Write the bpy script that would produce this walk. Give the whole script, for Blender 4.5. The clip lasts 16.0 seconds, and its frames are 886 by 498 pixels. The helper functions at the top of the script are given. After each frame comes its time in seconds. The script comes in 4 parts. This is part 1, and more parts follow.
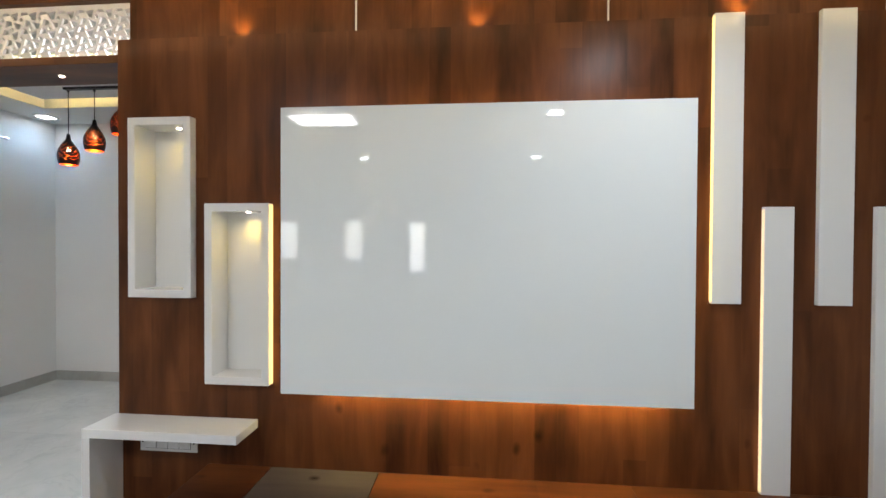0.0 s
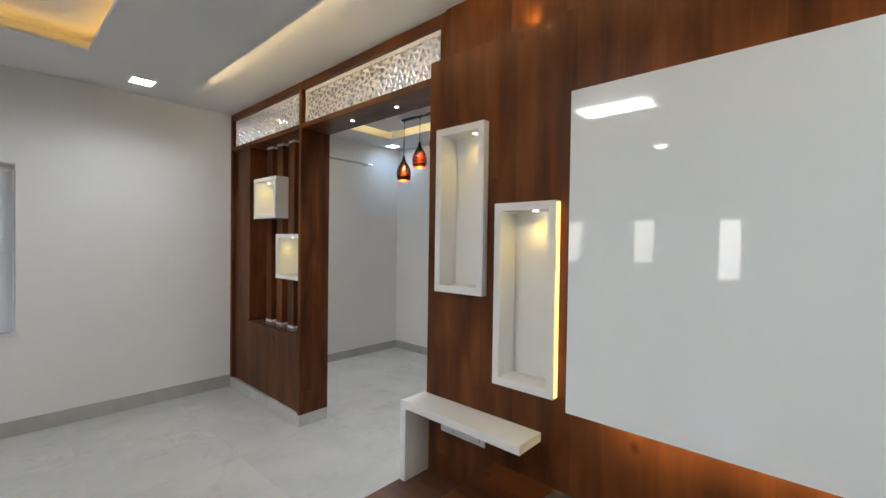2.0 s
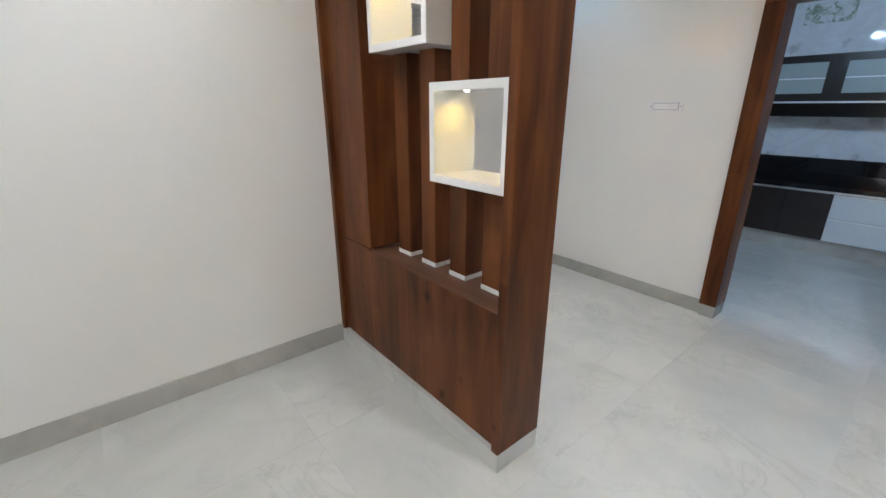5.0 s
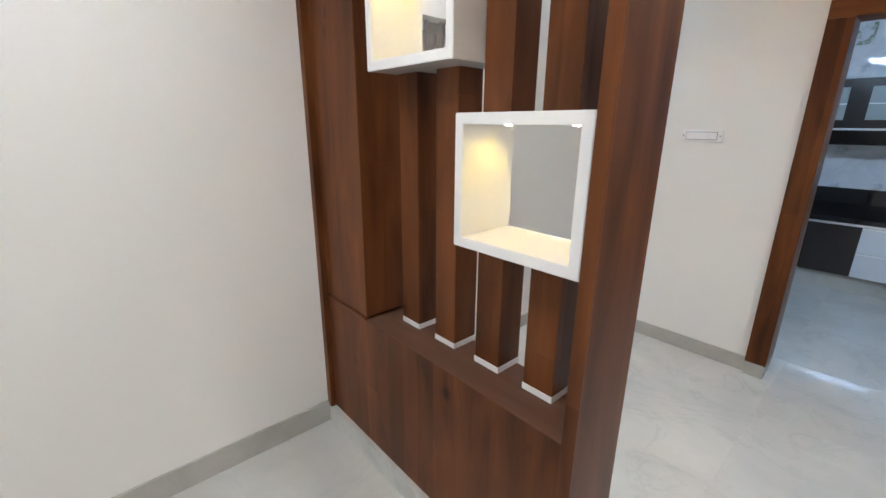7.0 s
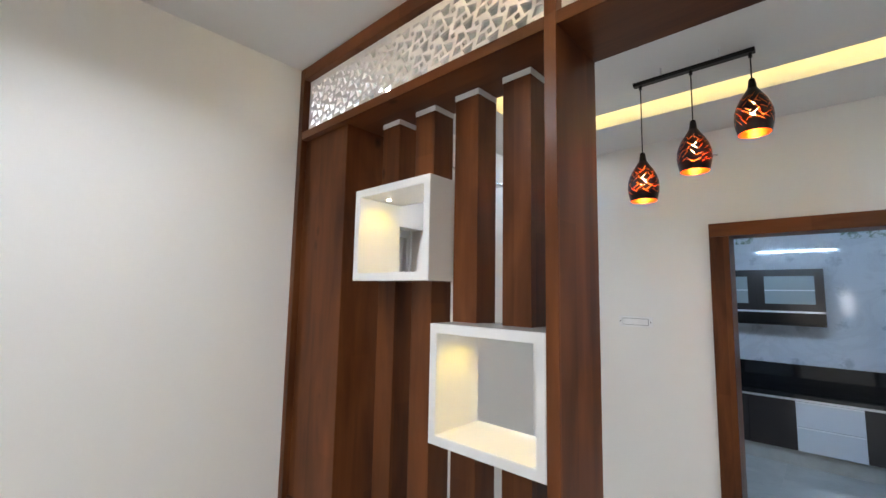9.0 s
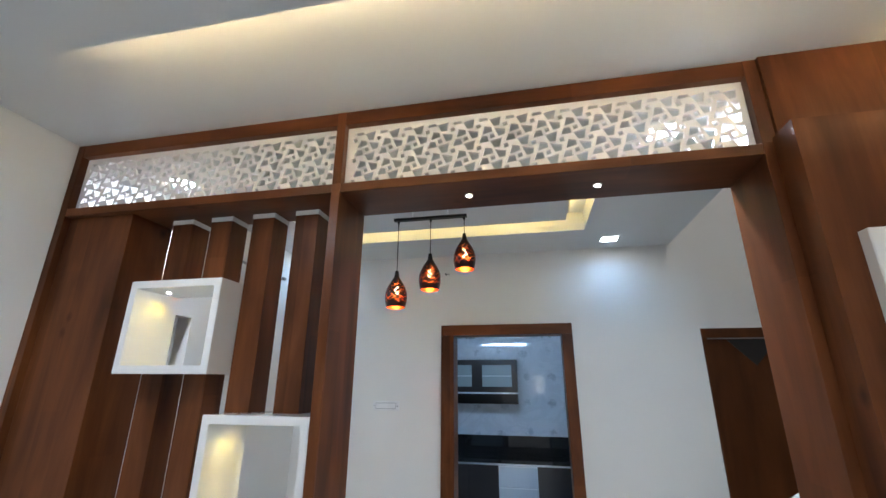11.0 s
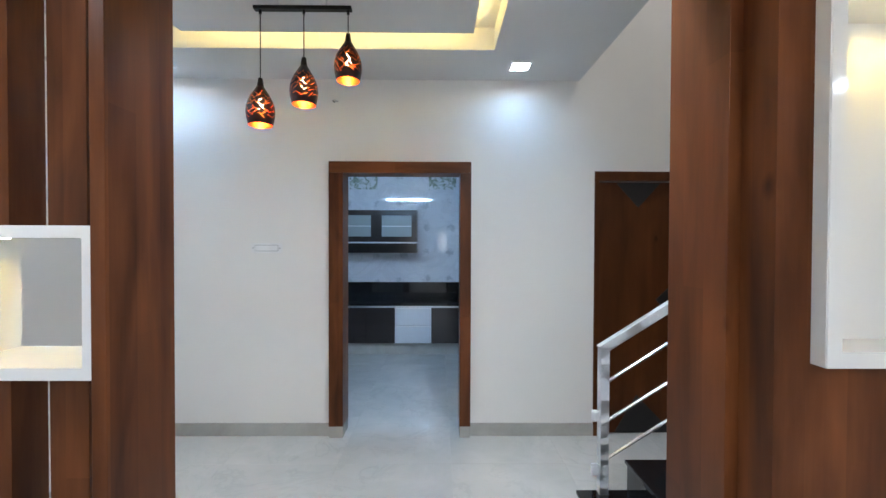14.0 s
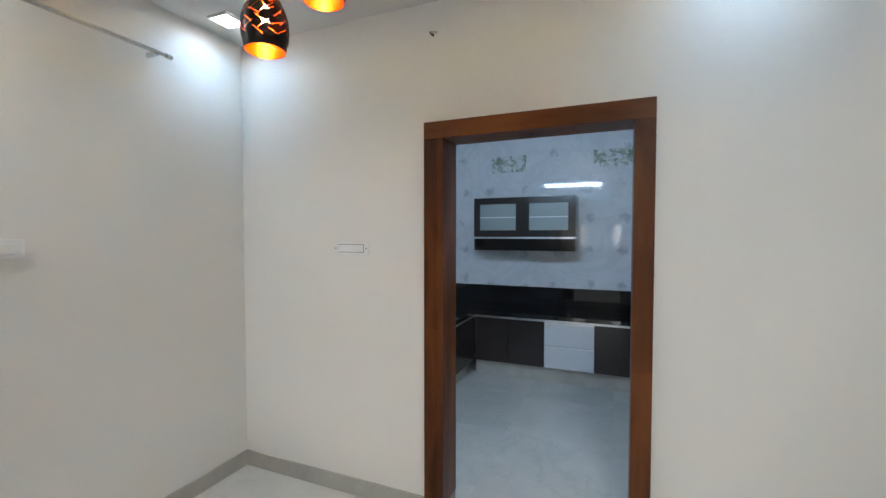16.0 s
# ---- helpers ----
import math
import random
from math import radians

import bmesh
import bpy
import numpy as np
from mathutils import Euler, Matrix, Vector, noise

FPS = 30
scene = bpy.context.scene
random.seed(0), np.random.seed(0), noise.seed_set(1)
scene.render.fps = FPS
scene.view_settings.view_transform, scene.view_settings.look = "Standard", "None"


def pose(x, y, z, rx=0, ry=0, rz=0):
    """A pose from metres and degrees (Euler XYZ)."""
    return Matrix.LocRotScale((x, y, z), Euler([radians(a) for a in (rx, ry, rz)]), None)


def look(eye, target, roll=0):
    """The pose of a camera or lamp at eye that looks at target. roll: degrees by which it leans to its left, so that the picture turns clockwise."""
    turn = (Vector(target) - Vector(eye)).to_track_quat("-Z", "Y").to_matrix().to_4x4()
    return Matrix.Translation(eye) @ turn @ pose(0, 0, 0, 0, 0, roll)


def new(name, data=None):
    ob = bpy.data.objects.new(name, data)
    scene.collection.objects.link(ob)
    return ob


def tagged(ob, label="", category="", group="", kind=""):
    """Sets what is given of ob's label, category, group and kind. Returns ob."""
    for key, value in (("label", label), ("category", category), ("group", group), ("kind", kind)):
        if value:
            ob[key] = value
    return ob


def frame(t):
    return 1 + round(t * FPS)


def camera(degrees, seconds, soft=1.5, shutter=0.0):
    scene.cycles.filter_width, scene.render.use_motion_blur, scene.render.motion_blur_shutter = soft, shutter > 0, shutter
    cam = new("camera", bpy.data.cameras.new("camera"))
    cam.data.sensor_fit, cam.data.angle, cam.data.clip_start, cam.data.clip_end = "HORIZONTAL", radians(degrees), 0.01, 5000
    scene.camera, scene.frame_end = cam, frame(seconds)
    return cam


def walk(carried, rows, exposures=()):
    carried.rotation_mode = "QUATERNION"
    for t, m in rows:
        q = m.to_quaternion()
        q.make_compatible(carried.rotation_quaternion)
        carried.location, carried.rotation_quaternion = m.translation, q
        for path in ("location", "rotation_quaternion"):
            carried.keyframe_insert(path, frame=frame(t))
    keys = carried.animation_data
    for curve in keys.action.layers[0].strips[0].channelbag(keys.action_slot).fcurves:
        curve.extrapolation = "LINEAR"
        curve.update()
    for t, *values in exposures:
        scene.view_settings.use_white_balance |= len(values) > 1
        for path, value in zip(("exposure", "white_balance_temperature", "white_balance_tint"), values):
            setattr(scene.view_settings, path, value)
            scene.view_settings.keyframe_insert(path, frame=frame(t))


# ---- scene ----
cam = camera(93.5, 16.0)
PATH = [
    (0, (-0.062, 0.043, 1.549), (-0.233, 2.035, 1.524), 0.3),
    (0.5, (-0.12, 0.203, 1.559), (-0.554, 2.155, 1.534), 0.4),
    (1, (-0.145, 0.279, 1.563), (-0.915, 2.124, 1.543), 0.6),
    (1.5, (-0.153, 0.278, 1.557), (-1.251, 1.95, 1.537), 0.7),
    (2, (-0.199, 0.272, 1.549), (-1.543, 1.753, 1.515), 0.8),
    (2.5, (-0.407, 0.302, 1.542), (-1.895, 1.637, 1.474), 0.8),
    (3, (-0.767, 0.34, 1.553), (-2.317, 1.596, 1.417), 0.9),
    (3.5, (-1.21, 0.462, 1.541), (-2.765, 1.694, 1.287), 1.0),
    (4, (-1.642, 0.626, 1.503), (-3.183, 1.841, 1.115), 0.9),
    (4.2, (-1.823, 0.692, 1.511), (-3.354, 1.895, 1.054), 0.8),
    (6.3, (-2.91, 1.182, 1.497), (-4.315, 2.4, 0.758), 0.5),
    (6.5, (-2.926, 1.183, 1.523), (-4.332, 2.421, 0.82), 0.5),
    (7, (-2.933, 1.177, 1.564), (-4.36, 2.456, 0.995), 0.5),
    (7.5, (-2.932, 1.148, 1.607), (-4.371, 2.476, 1.201), 0.4),
    (8, (-2.924, 1.126, 1.634), (-4.38, 2.482, 1.435), 0.5),
    (8.2, (-2.92, 1.112, 1.65), (-4.372, 2.483, 1.535), 0.4),
    (10.3, (-2.629, 0.727, 1.737), (-3.473, 2.446, 2.315), 0.8),
    (10.5, (-2.611, 0.681, 1.735), (-3.322, 2.45, 2.337), 0.6),
    (11, (-2.627, 0.582, 1.724), (-3.017, 2.449, 2.328), 0.3),
    (11.5, (-2.63, 0.546, 1.706), (-2.775, 2.466, 2.25), 0.1),
    (12, (-2.626, 0.571, 1.677), (-2.641, 2.531, 2.072), 0.1),
    (12.5, (-2.631, 0.594, 1.609), (-2.602, 2.58, 1.848), 0.1),
    (13, (-2.636, 0.596, 1.549), (-2.593, 2.593, 1.653), 0.0),
    (13.5, (-2.607, 0.721, 1.542), (-2.569, 2.72, 1.554), 0.1),
    (14, (-2.539, 0.983, 1.558), (-2.52, 2.983, 1.529), 0.2),
    (14.5, (-2.482, 1.284, 1.581), (-2.53, 3.283, 1.524), 0.2),
    (15, (-2.465, 1.624, 1.589), (-2.653, 3.614, 1.53), 0.2),
    (15.5, (-2.422, 1.953, 1.595), (-2.872, 3.9, 1.537), 0.1),
    (16, (-2.439, 2.225, 1.592), (-3.209, 4.07, 1.525), -0.0),
]
walk(cam, [(t, look(eye, target, roll)) for t, eye, target, roll in PATH],
     [(0, 2.03, 6650, 12), (0.6, 2.12, 6650, 12), (1.2, 2.12, 6700, 12), (2.2, 1.88, 6750, 13), (3, 1.89, 6750, 13), (3.8, 2.06, 6700, 11), (6.3, 2.58, 6850, 14), (8.2, 2.54, 6850, 14),
      (10.3, 2.28, 6250, 12), (11.5, 2.17, 6100, 11), (12.5, 2.34, 6000, 11), (14, 2.55, 6250, 12), (15, 2.6, 6850, 12), (16, 2.4, 7000, 12)])


# ---------------------------------------------------------------- world, sun, exposure
world = bpy.data.worlds.new("sky_world")
world.use_nodes = True
scene.world = world
sky_tree = world.node_tree
sky = sky_tree.nodes.new("ShaderNodeTexSky")
sky.sky_type, sky.sun_disc = "NISHITA", False
sky.sun_elevation, sky.sun_rotation = radians(26), radians(96)
sky_tree.links.new(sky.outputs[0], sky_tree.nodes["Background"].inputs[0])
sky_tree.nodes["Background"].inputs[1].default_value = 0.11

sun = bpy.data.lights.new("sun", "SUN")
sun.energy, sun.angle, sun.color = 3.2, radians(0.5), (1.0, 0.95, 0.87)
sun_ob = new("sun", sun)
sun_ob.matrix_world = look((9, -1, 4.4), (0, 0, 0))

COOL, NEUTRAL, WARM = (0.16, 0.55, 1.0), (0.80, 0.90, 1.0), (1.0, 0.70, 0.10)


def area_lamp(name, at, target, size, watts, colour, size_y=None, spread=180):
    data = bpy.data.lights.new(name, "AREA")
    data.energy, data.color, data.size, data.spread = watts, colour, size, radians(spread)
    if size_y:
        data.shape, data.size_y = "RECTANGLE", size_y
    ob = new(name, data)
    ob.matrix_world = look(at, target)
    return ob


def spot_lamp(name, at, target, watts, colour, cone=70, blend=0.6, radius=0.012):
    data = bpy.data.lights.new(name, "SPOT")
    data.energy, data.color, data.spot_size, data.spot_blend, data.shadow_soft_size = watts, colour, radians(cone), blend, radius
    ob = new(name, data)
    ob.matrix_world = look(at, target)
    return ob


# ---------------------------------------------------------------- materials
def material(name, colour, rough=0.5, metal=0.0, coat=0.0, spec=0.5):
    m = bpy.data.materials.new(name)
    m.use_nodes = True
    b = m.node_tree.nodes["Principled BSDF"]
    b.inputs["Base Color"].default_value = (*colour, 1)
    b.inputs["Roughness"].default_value = rough
    b.inputs["Metallic"].default_value = metal
    b.inputs["Coat Weight"].default_value = coat
    b.inputs["Specular IOR Level"].default_value = spec
    return m


def emitter(name, colour, strength):
    m = bpy.data.materials.new(name)
    m.use_nodes = True
    b = m.node_tree.nodes["Principled BSDF"]
    b.inputs["Base Color"].default_value = (*colour, 1)
    b.inputs["Emission Color"].default_value = (*colour, 1)
    b.inputs["Emission Strength"].default_value = strength
    return m


class Nodes:
    """Short words for wiring a material's nodes."""

    def __init__(self, m):
        self.t = m.node_tree
        self.b = self.t.nodes["Principled BSDF"]

    def node(self, kind, **values):
        n = self.t.nodes.new(kind)
        for key, v in values.items():
            n.inputs[key].default_value = v
        return n

    def link(self, a, b):
        self.t.links.new(a, b)

    def place(self, scale, loc=(0, 0, 0), rot=(0, 0, 0)):
        g = self.node("ShaderNodeNewGeometry")
        mp = self.node("ShaderNodeMapping", Scale=scale, Location=loc, Rotation=rot)
        self.link(g.outputs["Position"], mp.inputs["Vector"])
        return mp.outputs[0]

    def noise(self, vec, scale=1.0, detail=4.0, rough=0.55, dist=0.0):
        n = self.node("ShaderNodeTexNoise", Scale=scale, Detail=detail, Roughness=rough, Distortion=dist)
        self.link(vec, n.inputs["Vector"])
        return n.outputs[0]

    def ramp(self, fac, stops):
        r = self.node("ShaderNodeValToRGB")
        e = r.color_ramp.elements
        while len(e) < len(stops):
            e.new(0.5)
        for el, (p, c) in zip(e, stops):
            el.position, el.color = p, (*c, 1)
        self.link(fac, r.inputs[0])
        return r.outputs[0]

    def mix(self, a, b, fac, how="MIX"):
        n = self.node("ShaderNodeMix")
        n.data_type, n.blend_type = "RGBA", how
        for v, k in ((fac, 0), (a, 6), (b, 7)):
            if isinstance(v, (int, float)):
                n.inputs[k].default_value = v
            elif isinstance(v, tuple):
                n.inputs[k].default_value = (*v, 1)
            else:
                self.link(v, n.inputs[k])
        return n.outputs[2]

    def bump(self, height, strength, distance=0.002):
        n = self.node("ShaderNodeBump", Strength=strength, Distance=distance)
        self.link(height, n.inputs["Height"])
        self.link(n.outputs[0], self.b.inputs["Normal"])

    def colour(self, out):
        self.link(out, self.b.inputs["Base Color"])

    def rough(self, fac, lo, hi):
        n = self.node("ShaderNodeMapRange")
        n.inputs[3].default_value, n.inputs[4].default_value = lo, hi
        self.link(fac, n.inputs[0])
        self.link(n.outputs[0], self.b.inputs["Roughness"])


def wood(name, along="z", dark=(0.032, 0.0094, 0.0042), light=(0.205, 0.0675, 0.0228), rough=(0.25, 0.40)):
    """Walnut laminate: staves of different tone, blotches and fine streaks along the grain, scattered knots."""
    m = material(name, light, 0.3, spec=0.17)
    n = Nodes(m)

    def stretch(k, by):
        return {"z": (k, k, k * by), "x": (k * by, k, k), "y": (k, k * by, k)}[along]

    blotch = n.noise(n.place(stretch(8, 0.2)), 1.0, 3.0, 0.5, 0.5)
    fine = n.noise(n.place(stretch(70, 0.06), (3, 1, 7)), 1.0, 5.0, 0.65, 0.3)
    cloud = n.noise(n.place(stretch(2.6, 0.35), (5, 2, 1)), 1.0, 2.0, 0.5)
    g = n.node("ShaderNodeNewGeometry")
    sep = n.node("ShaderNodeSeparateXYZ")
    n.link(g.outputs["Position"], sep.inputs[0])
    axis = "xyz".index(along)
    others = [k for k in range(3) if k != axis]

    def maths(how, a, b):
        q = n.node("ShaderNodeMath")
        q.operation = how
        for k, v in enumerate((a, b)):
            if isinstance(v, (int, float)):
                q.inputs[k].default_value = v
            else:
                n.link(v, q.inputs[k])
        return q.outputs[0]

    strip = maths("FLOOR", maths("MULTIPLY", maths("ADD", sep.outputs[others[0]], sep.outputs[others[1]]), 10.5), 0)
    run = maths("FLOOR", maths("ADD", maths("MULTIPLY", sep.outputs[axis], 0.62), maths("MULTIPLY", strip, 0.37)), 0)
    cell = n.node("ShaderNodeCombineXYZ")
    n.link(strip, cell.inputs[0])
    n.link(run, cell.inputs[1])
    w = n.node("ShaderNodeTexWhiteNoise")
    n.link(cell.outputs[0], w.inputs["Vector"])
    tone = n.mix(blotch, fine, 0.16)
    tone = n.mix(tone, cloud, 0.33)
    tone = n.mix(tone, w.outputs["Value"], 0.11)
    mid = tuple(a * 0.55 + b * 0.45 for a, b in zip(dark, light))
    col = n.ramp(tone, [(0.32, dark), (0.5, mid), (0.68, light)])
    v = n.node("ShaderNodeTexVoronoi", Scale=1.0)
    warp = n.noise(n.place((7, 7, 7)), 1.0, 3.0)
    vec = n.mix(n.place(stretch(7.0, 0.7)), warp, 0.16)
    n.link(vec, v.inputs["Vector"])
    knot = n.ramp(v.outputs["Distance"], [(0.03, (0.10, 0.08, 0.07)), (0.08, (0.45, 0.40, 0.38)), (0.15, (1, 1, 1))])
    gate = n.ramp(n.noise(n.place((2.1, 2.1, 2.1), (9, 9, 4)), 1.0, 1.0), [(0.50, (1, 1, 1)), (0.58, (0, 0, 0))])
    knot = n.mix(knot, (1, 1, 1), gate)
    n.colour(n.mix(col, knot, 0.9, "MULTIPLY"))
    n.rough(fine, *rough)
    n.bump(fine, 0.10, 0.001)
    return m


WOOD = wood("walnut_laminate")
WOOD_X = wood("walnut_laminate_across", "x")
WOOD_MATT = wood("walnut_ledge", "x", (0.085, 0.040, 0.026), (0.17, 0.085, 0.056), (0.14, 0.24))
SMOKY = wood("smoky_grey_laminate", "x", (0.060, 0.047, 0.040), (0.105, 0.086, 0.075), (0.16, 0.26))
DOOR_WOOD = wood("dark_door_veneer", "z", (0.050, 0.015, 0.0045), (0.115, 0.037, 0.011), (0.30, 0.42))


def paint(name, colour, rough=0.55):
    m = material(name, colour, rough)
    n = Nodes(m)
    big = n.noise(n.place((0.8, 0.8, 0.8)), 1.0, 3.0)
    tiny = n.noise(n.place((160, 160, 160)), 1.0, 3.0)
    lo = tuple(c * 0.95 for c in colour)
    n.colour(n.ramp(big, [(0.3, lo), (0.7, colour)]))
    roller = n.noise(n.place((9, 9, 9)), 1.0, 3.0)
    n.bump(n.mix(tiny, roller, 0.5), 0.10, 0.002)
    return m


WALL = paint("cream_wall_paint", (0.80, 0.785, 0.755))
CEILING = paint("white_ceiling_paint", (0.68, 0.68, 0.675), 0.6)


def marble_floor():
    m = material("polished_marble_tile", (0.6, 0.6, 0.58), 0.08)
    n = Nodes(m)
    info = n.node("ShaderNodeObjectInfo")
    shift = n.node("ShaderNodeVectorMath")
    shift.operation = "SCALE"
    g = n.place((1, 1, 1))
    off = n.node("ShaderNodeCombineXYZ")
    mul = n.node("ShaderNodeMath")
    mul.operation = "MULTIPLY"
    mul.inputs[1].default_value = 37.0
    n.link(info.outputs["Random"], mul.inputs[0])
    n.link(mul.outputs[0], off.inputs[0])
    n.link(mul.outputs[0], off.inputs[1])
    add = n.node("ShaderNodeVectorMath")
    n.link(g, add.inputs[0])
    n.link(off.outputs[0], add.inputs[1])
    p = add.outputs[0]
    cloud = n.noise(p, 2.0, 5.0, 0.6, 0.6)
    vein = n.noise(p, 1.6, 7.0, 0.6, 1.6)
    thin = n.ramp(vein, [(0.475, (1, 1, 1)), (0.5, (0.74, 0.75, 0.75)), (0.525, (1, 1, 1))])
    base = n.ramp(cloud, [(0.25, (0.47, 0.475, 0.455)), (0.5, (0.53, 0.53, 0.505)), (0.75, (0.60, 0.595, 0.565))])
    patch = n.ramp(n.noise(p, 0.9, 2.0), [(0.4, (0, 0, 0)), (0.6, (1, 1, 1))])
    n.colour(n.mix(base, thin, n.mix((0.04, 0.04, 0.04), (0.38, 0.38, 0.38), patch), "MULTIPLY"))
    n.rough(n.noise(p, 5.0, 4.0), 0.02, 0.06)
    return m


FLOOR = marble_floor()


def skirting_tile():
    m = material("grey_skirting_tile", (0.38, 0.37, 0.34), 0.18)
    n = Nodes(m)
    n.colour(n.ramp(n.noise(n.place((4, 4, 4)), 1.0, 5.0, 0.6, 0.5), [(0.3, (0.37, 0.36, 0.33)), (0.7, (0.47, 0.46, 0.425))]))
    return m


SKIRT = skirting_tile()
GROUT = material("pale_grey_grout", (0.50, 0.50, 0.48), 0.7)


def gloss_white(name, colour=(0.80, 0.80, 0.79), rough=0.11):
    m = material(name, colour, rough, coat=0.3)
    n = Nodes(m)
    n.rough(n.noise(n.place((14, 14, 14)), 1.0, 3.0), rough * 0.8, rough * 1.4)
    n.bump(n.noise(n.place((30, 30, 30)), 1.0, 2.0), 0.02, 0.001)
    return m


WHITE = gloss_white("white_gloss_laminate")
TV_WHITE = material("white_acrylic_panel", (0.81, 0.85, 0.85), 0.025, coat=0.4)
JALI = gloss_white("white_jali_board", (0.80, 0.775, 0.79), 0.3)
PLASTIC = gloss_white("white_switch_plastic", (0.82, 0.82, 0.82), 0.25)
PVC = gloss_white("white_upvc", (0.72, 0.74, 0.78), 0.3)
GREY_GLASS = material("grey_tinted_glass", (0.38, 0.39, 0.42), 0.06)
# shadow in the gap round switch rockers, given as a dark grey colour
GAP_SHADE = material("grey_switch_gap_shade", (0.20, 0.20, 0.21), 0.5)
BLACK_METAL = material("black_metal", (0.012, 0.011, 0.011), 0.35, 0.6)
COPPER = material("copper_lining", (0.90, 0.23, 0.035), 0.35, 0.85)
STEEL = material("brushed_stainless_steel", (0.62, 0.62, 0.63), 0.22, 1.0)
ALU = material("aluminium_profile", (0.75, 0.76, 0.78), 0.28, 1.0)


def filmed_steel():
    m = material("steel_with_film_scraps", (0.75, 0.75, 0.76), 0.4, 1.0)
    n = Nodes(m)
    mask = n.ramp(n.noise(n.place((11, 11, 16)), 1.0, 4.0, 0.6, 0.6), [(0.47, (0, 0, 0)), (0.50, (1, 1, 1))])
    n.colour(n.mix((0.78, 0.78, 0.79), (0.66, 0.67, 0.69), mask))
    q = n.ramp(mask, [(0.0, (1, 1, 1)), (1.0, (0, 0, 0))])
    n.link(q, n.b.inputs["Metallic"])
    n.rough(mask, 0.38, 0.5)
    n.bump(mask, 0.3, 0.001)
    return m


STEEL_FILM = filmed_steel()
GRILLE = material("white_window_grille_paint", (0.68, 0.69, 0.72), 0.4)
GRANITE = material("black_granite", (0.010, 0.010, 0.011), 0.06)
CABINET_DARK = material("dark_brown_cabinet_gloss", (0.030, 0.022, 0.020), 0.18)
CABINET_GREY = gloss_white("pale_grey_cabinet_gloss", (0.62, 0.64, 0.68), 0.15)
FROST = material("frosted_cabinet_glass", (0.30, 0.35, 0.35), 0.25)
FILM = material("torn_white_protective_film", (0.75, 0.76, 0.78), 0.35)
BLACK_DECAL = material("black_veneer_inlay", (0.012, 0.010, 0.010), 0.4)
LED_WHITE = emitter("led_diffuser_white", (0.90, 0.95, 1.0), 5.0)
LED_OVAL = emitter("led_diffuser_dim", (0.95, 0.96, 1.0), 0.9)
LED_WARM = emitter("led_strip_warm", (1.0, 0.76, 0.28), 3.6)
LED_COVE = emitter("led_strip_cream", (1.0, 0.78, 0.42), 6.5)
LED_AMBER = emitter("led_strip_amber", (1.0, 0.58, 0.13), 1.7)
LED_EDGE = emitter("led_edge_warm", (1.0, 0.72, 0.26), 0.42)
LED_LOW = emitter("led_back_low", (1.0, 0.80, 0.27), 22.0)
LED_FAINT = emitter("led_edge_faint", (1.0, 0.82, 0.55), 0.16)
LED_BACK = emitter("led_back_amber", (1.0, 0.80, 0.27), 3.5)
LED_SPOT = emitter("spot_lens_warm", (1.0, 0.93, 0.78), 6.0)
BULB = emitter("filament_bulb_glow", (1.0, 0.74, 0.40), 9.0)
STRIP_DIM = emitter("strip_light_glow", (0.80, 0.92, 1.0), 1.6)
TUBE = emitter("tube_light_glow", (0.80, 0.92, 1.0), 5.0)


def clear_glass():
    m = material("clear_glass", (0.93, 0.96, 0.97), 0.02)
    m.node_tree.nodes["Principled BSDF"].inputs["Transmission Weight"].default_value = 1.0
    m.node_tree.nodes["Principled BSDF"].inputs["IOR"].default_value = 1.45
    return m


GLASS = clear_glass()


def marble_wall_tile():
    m = material("white_marble_wall_tile", (0.62, 0.64, 0.68), 0.05)
    n = Nodes(m)
    v = n.noise(n.place((1.6, 1.6, 1.6)), 1.0, 7.0, 0.6, 1.8)
    c = n.ramp(v, [(0.42, (0.70, 0.72, 0.76)), (0.5, (0.50, 0.52, 0.56)), (0.56, (0.70, 0.72, 0.76))])
    motif = n.node("ShaderNodeTexVoronoi", Scale=2.6, Randomness=0.25)
    n.link(n.place((1, 1, 1), (0.1, 0, 0.2)), motif.inputs["Vector"])
    ragged = n.mix(motif.outputs["Distance"], n.noise(n.place((22, 22, 22)), 1.0, 4.0), 0.30)
    spots = n.ramp(ragged, [(0.19, (0.45, 0.48, 0.52)), (0.27, (1, 1, 1))])
    n.colour(n.mix(n.mix(c, (0.70, 0.72, 0.76), 0.70), spots, 0.55, "MULTIPLY"))
    return m


WALL_TILE = marble_wall_tile()


def leafy_tile():
    m = material("printed_leaf_tile", (0.3, 0.36, 0.3), 0.06)
    n = Nodes(m)
    n.colour(n.ramp(n.noise(n.place((16, 16, 16)), 1.0, 3.0, 0.6, 1.0), [(0.36, (0.22, 0.27, 0.22)), (0.47, (0.40, 0.45, 0.40)), (0.56, (0.66, 0.69, 0.72))]))
    return m


LEAF_TILE = leafy_tile()


def ground_mat(name, a, b, scale, rough=0.85):
    m = material(name, a, rough)
    n = Nodes(m)
    f = n.mix(n.noise(n.place((scale, scale, scale)), 1.0, 6.0, 0.65), n.noise(n.place((0.3, 0.3, 0.3)), 1.0, 2.0), 0.4)
    n.colour(n.ramp(f, [(0.3, a), (0.7, b)]))
    n.bump(f, 0.4, 0.02)
    return m


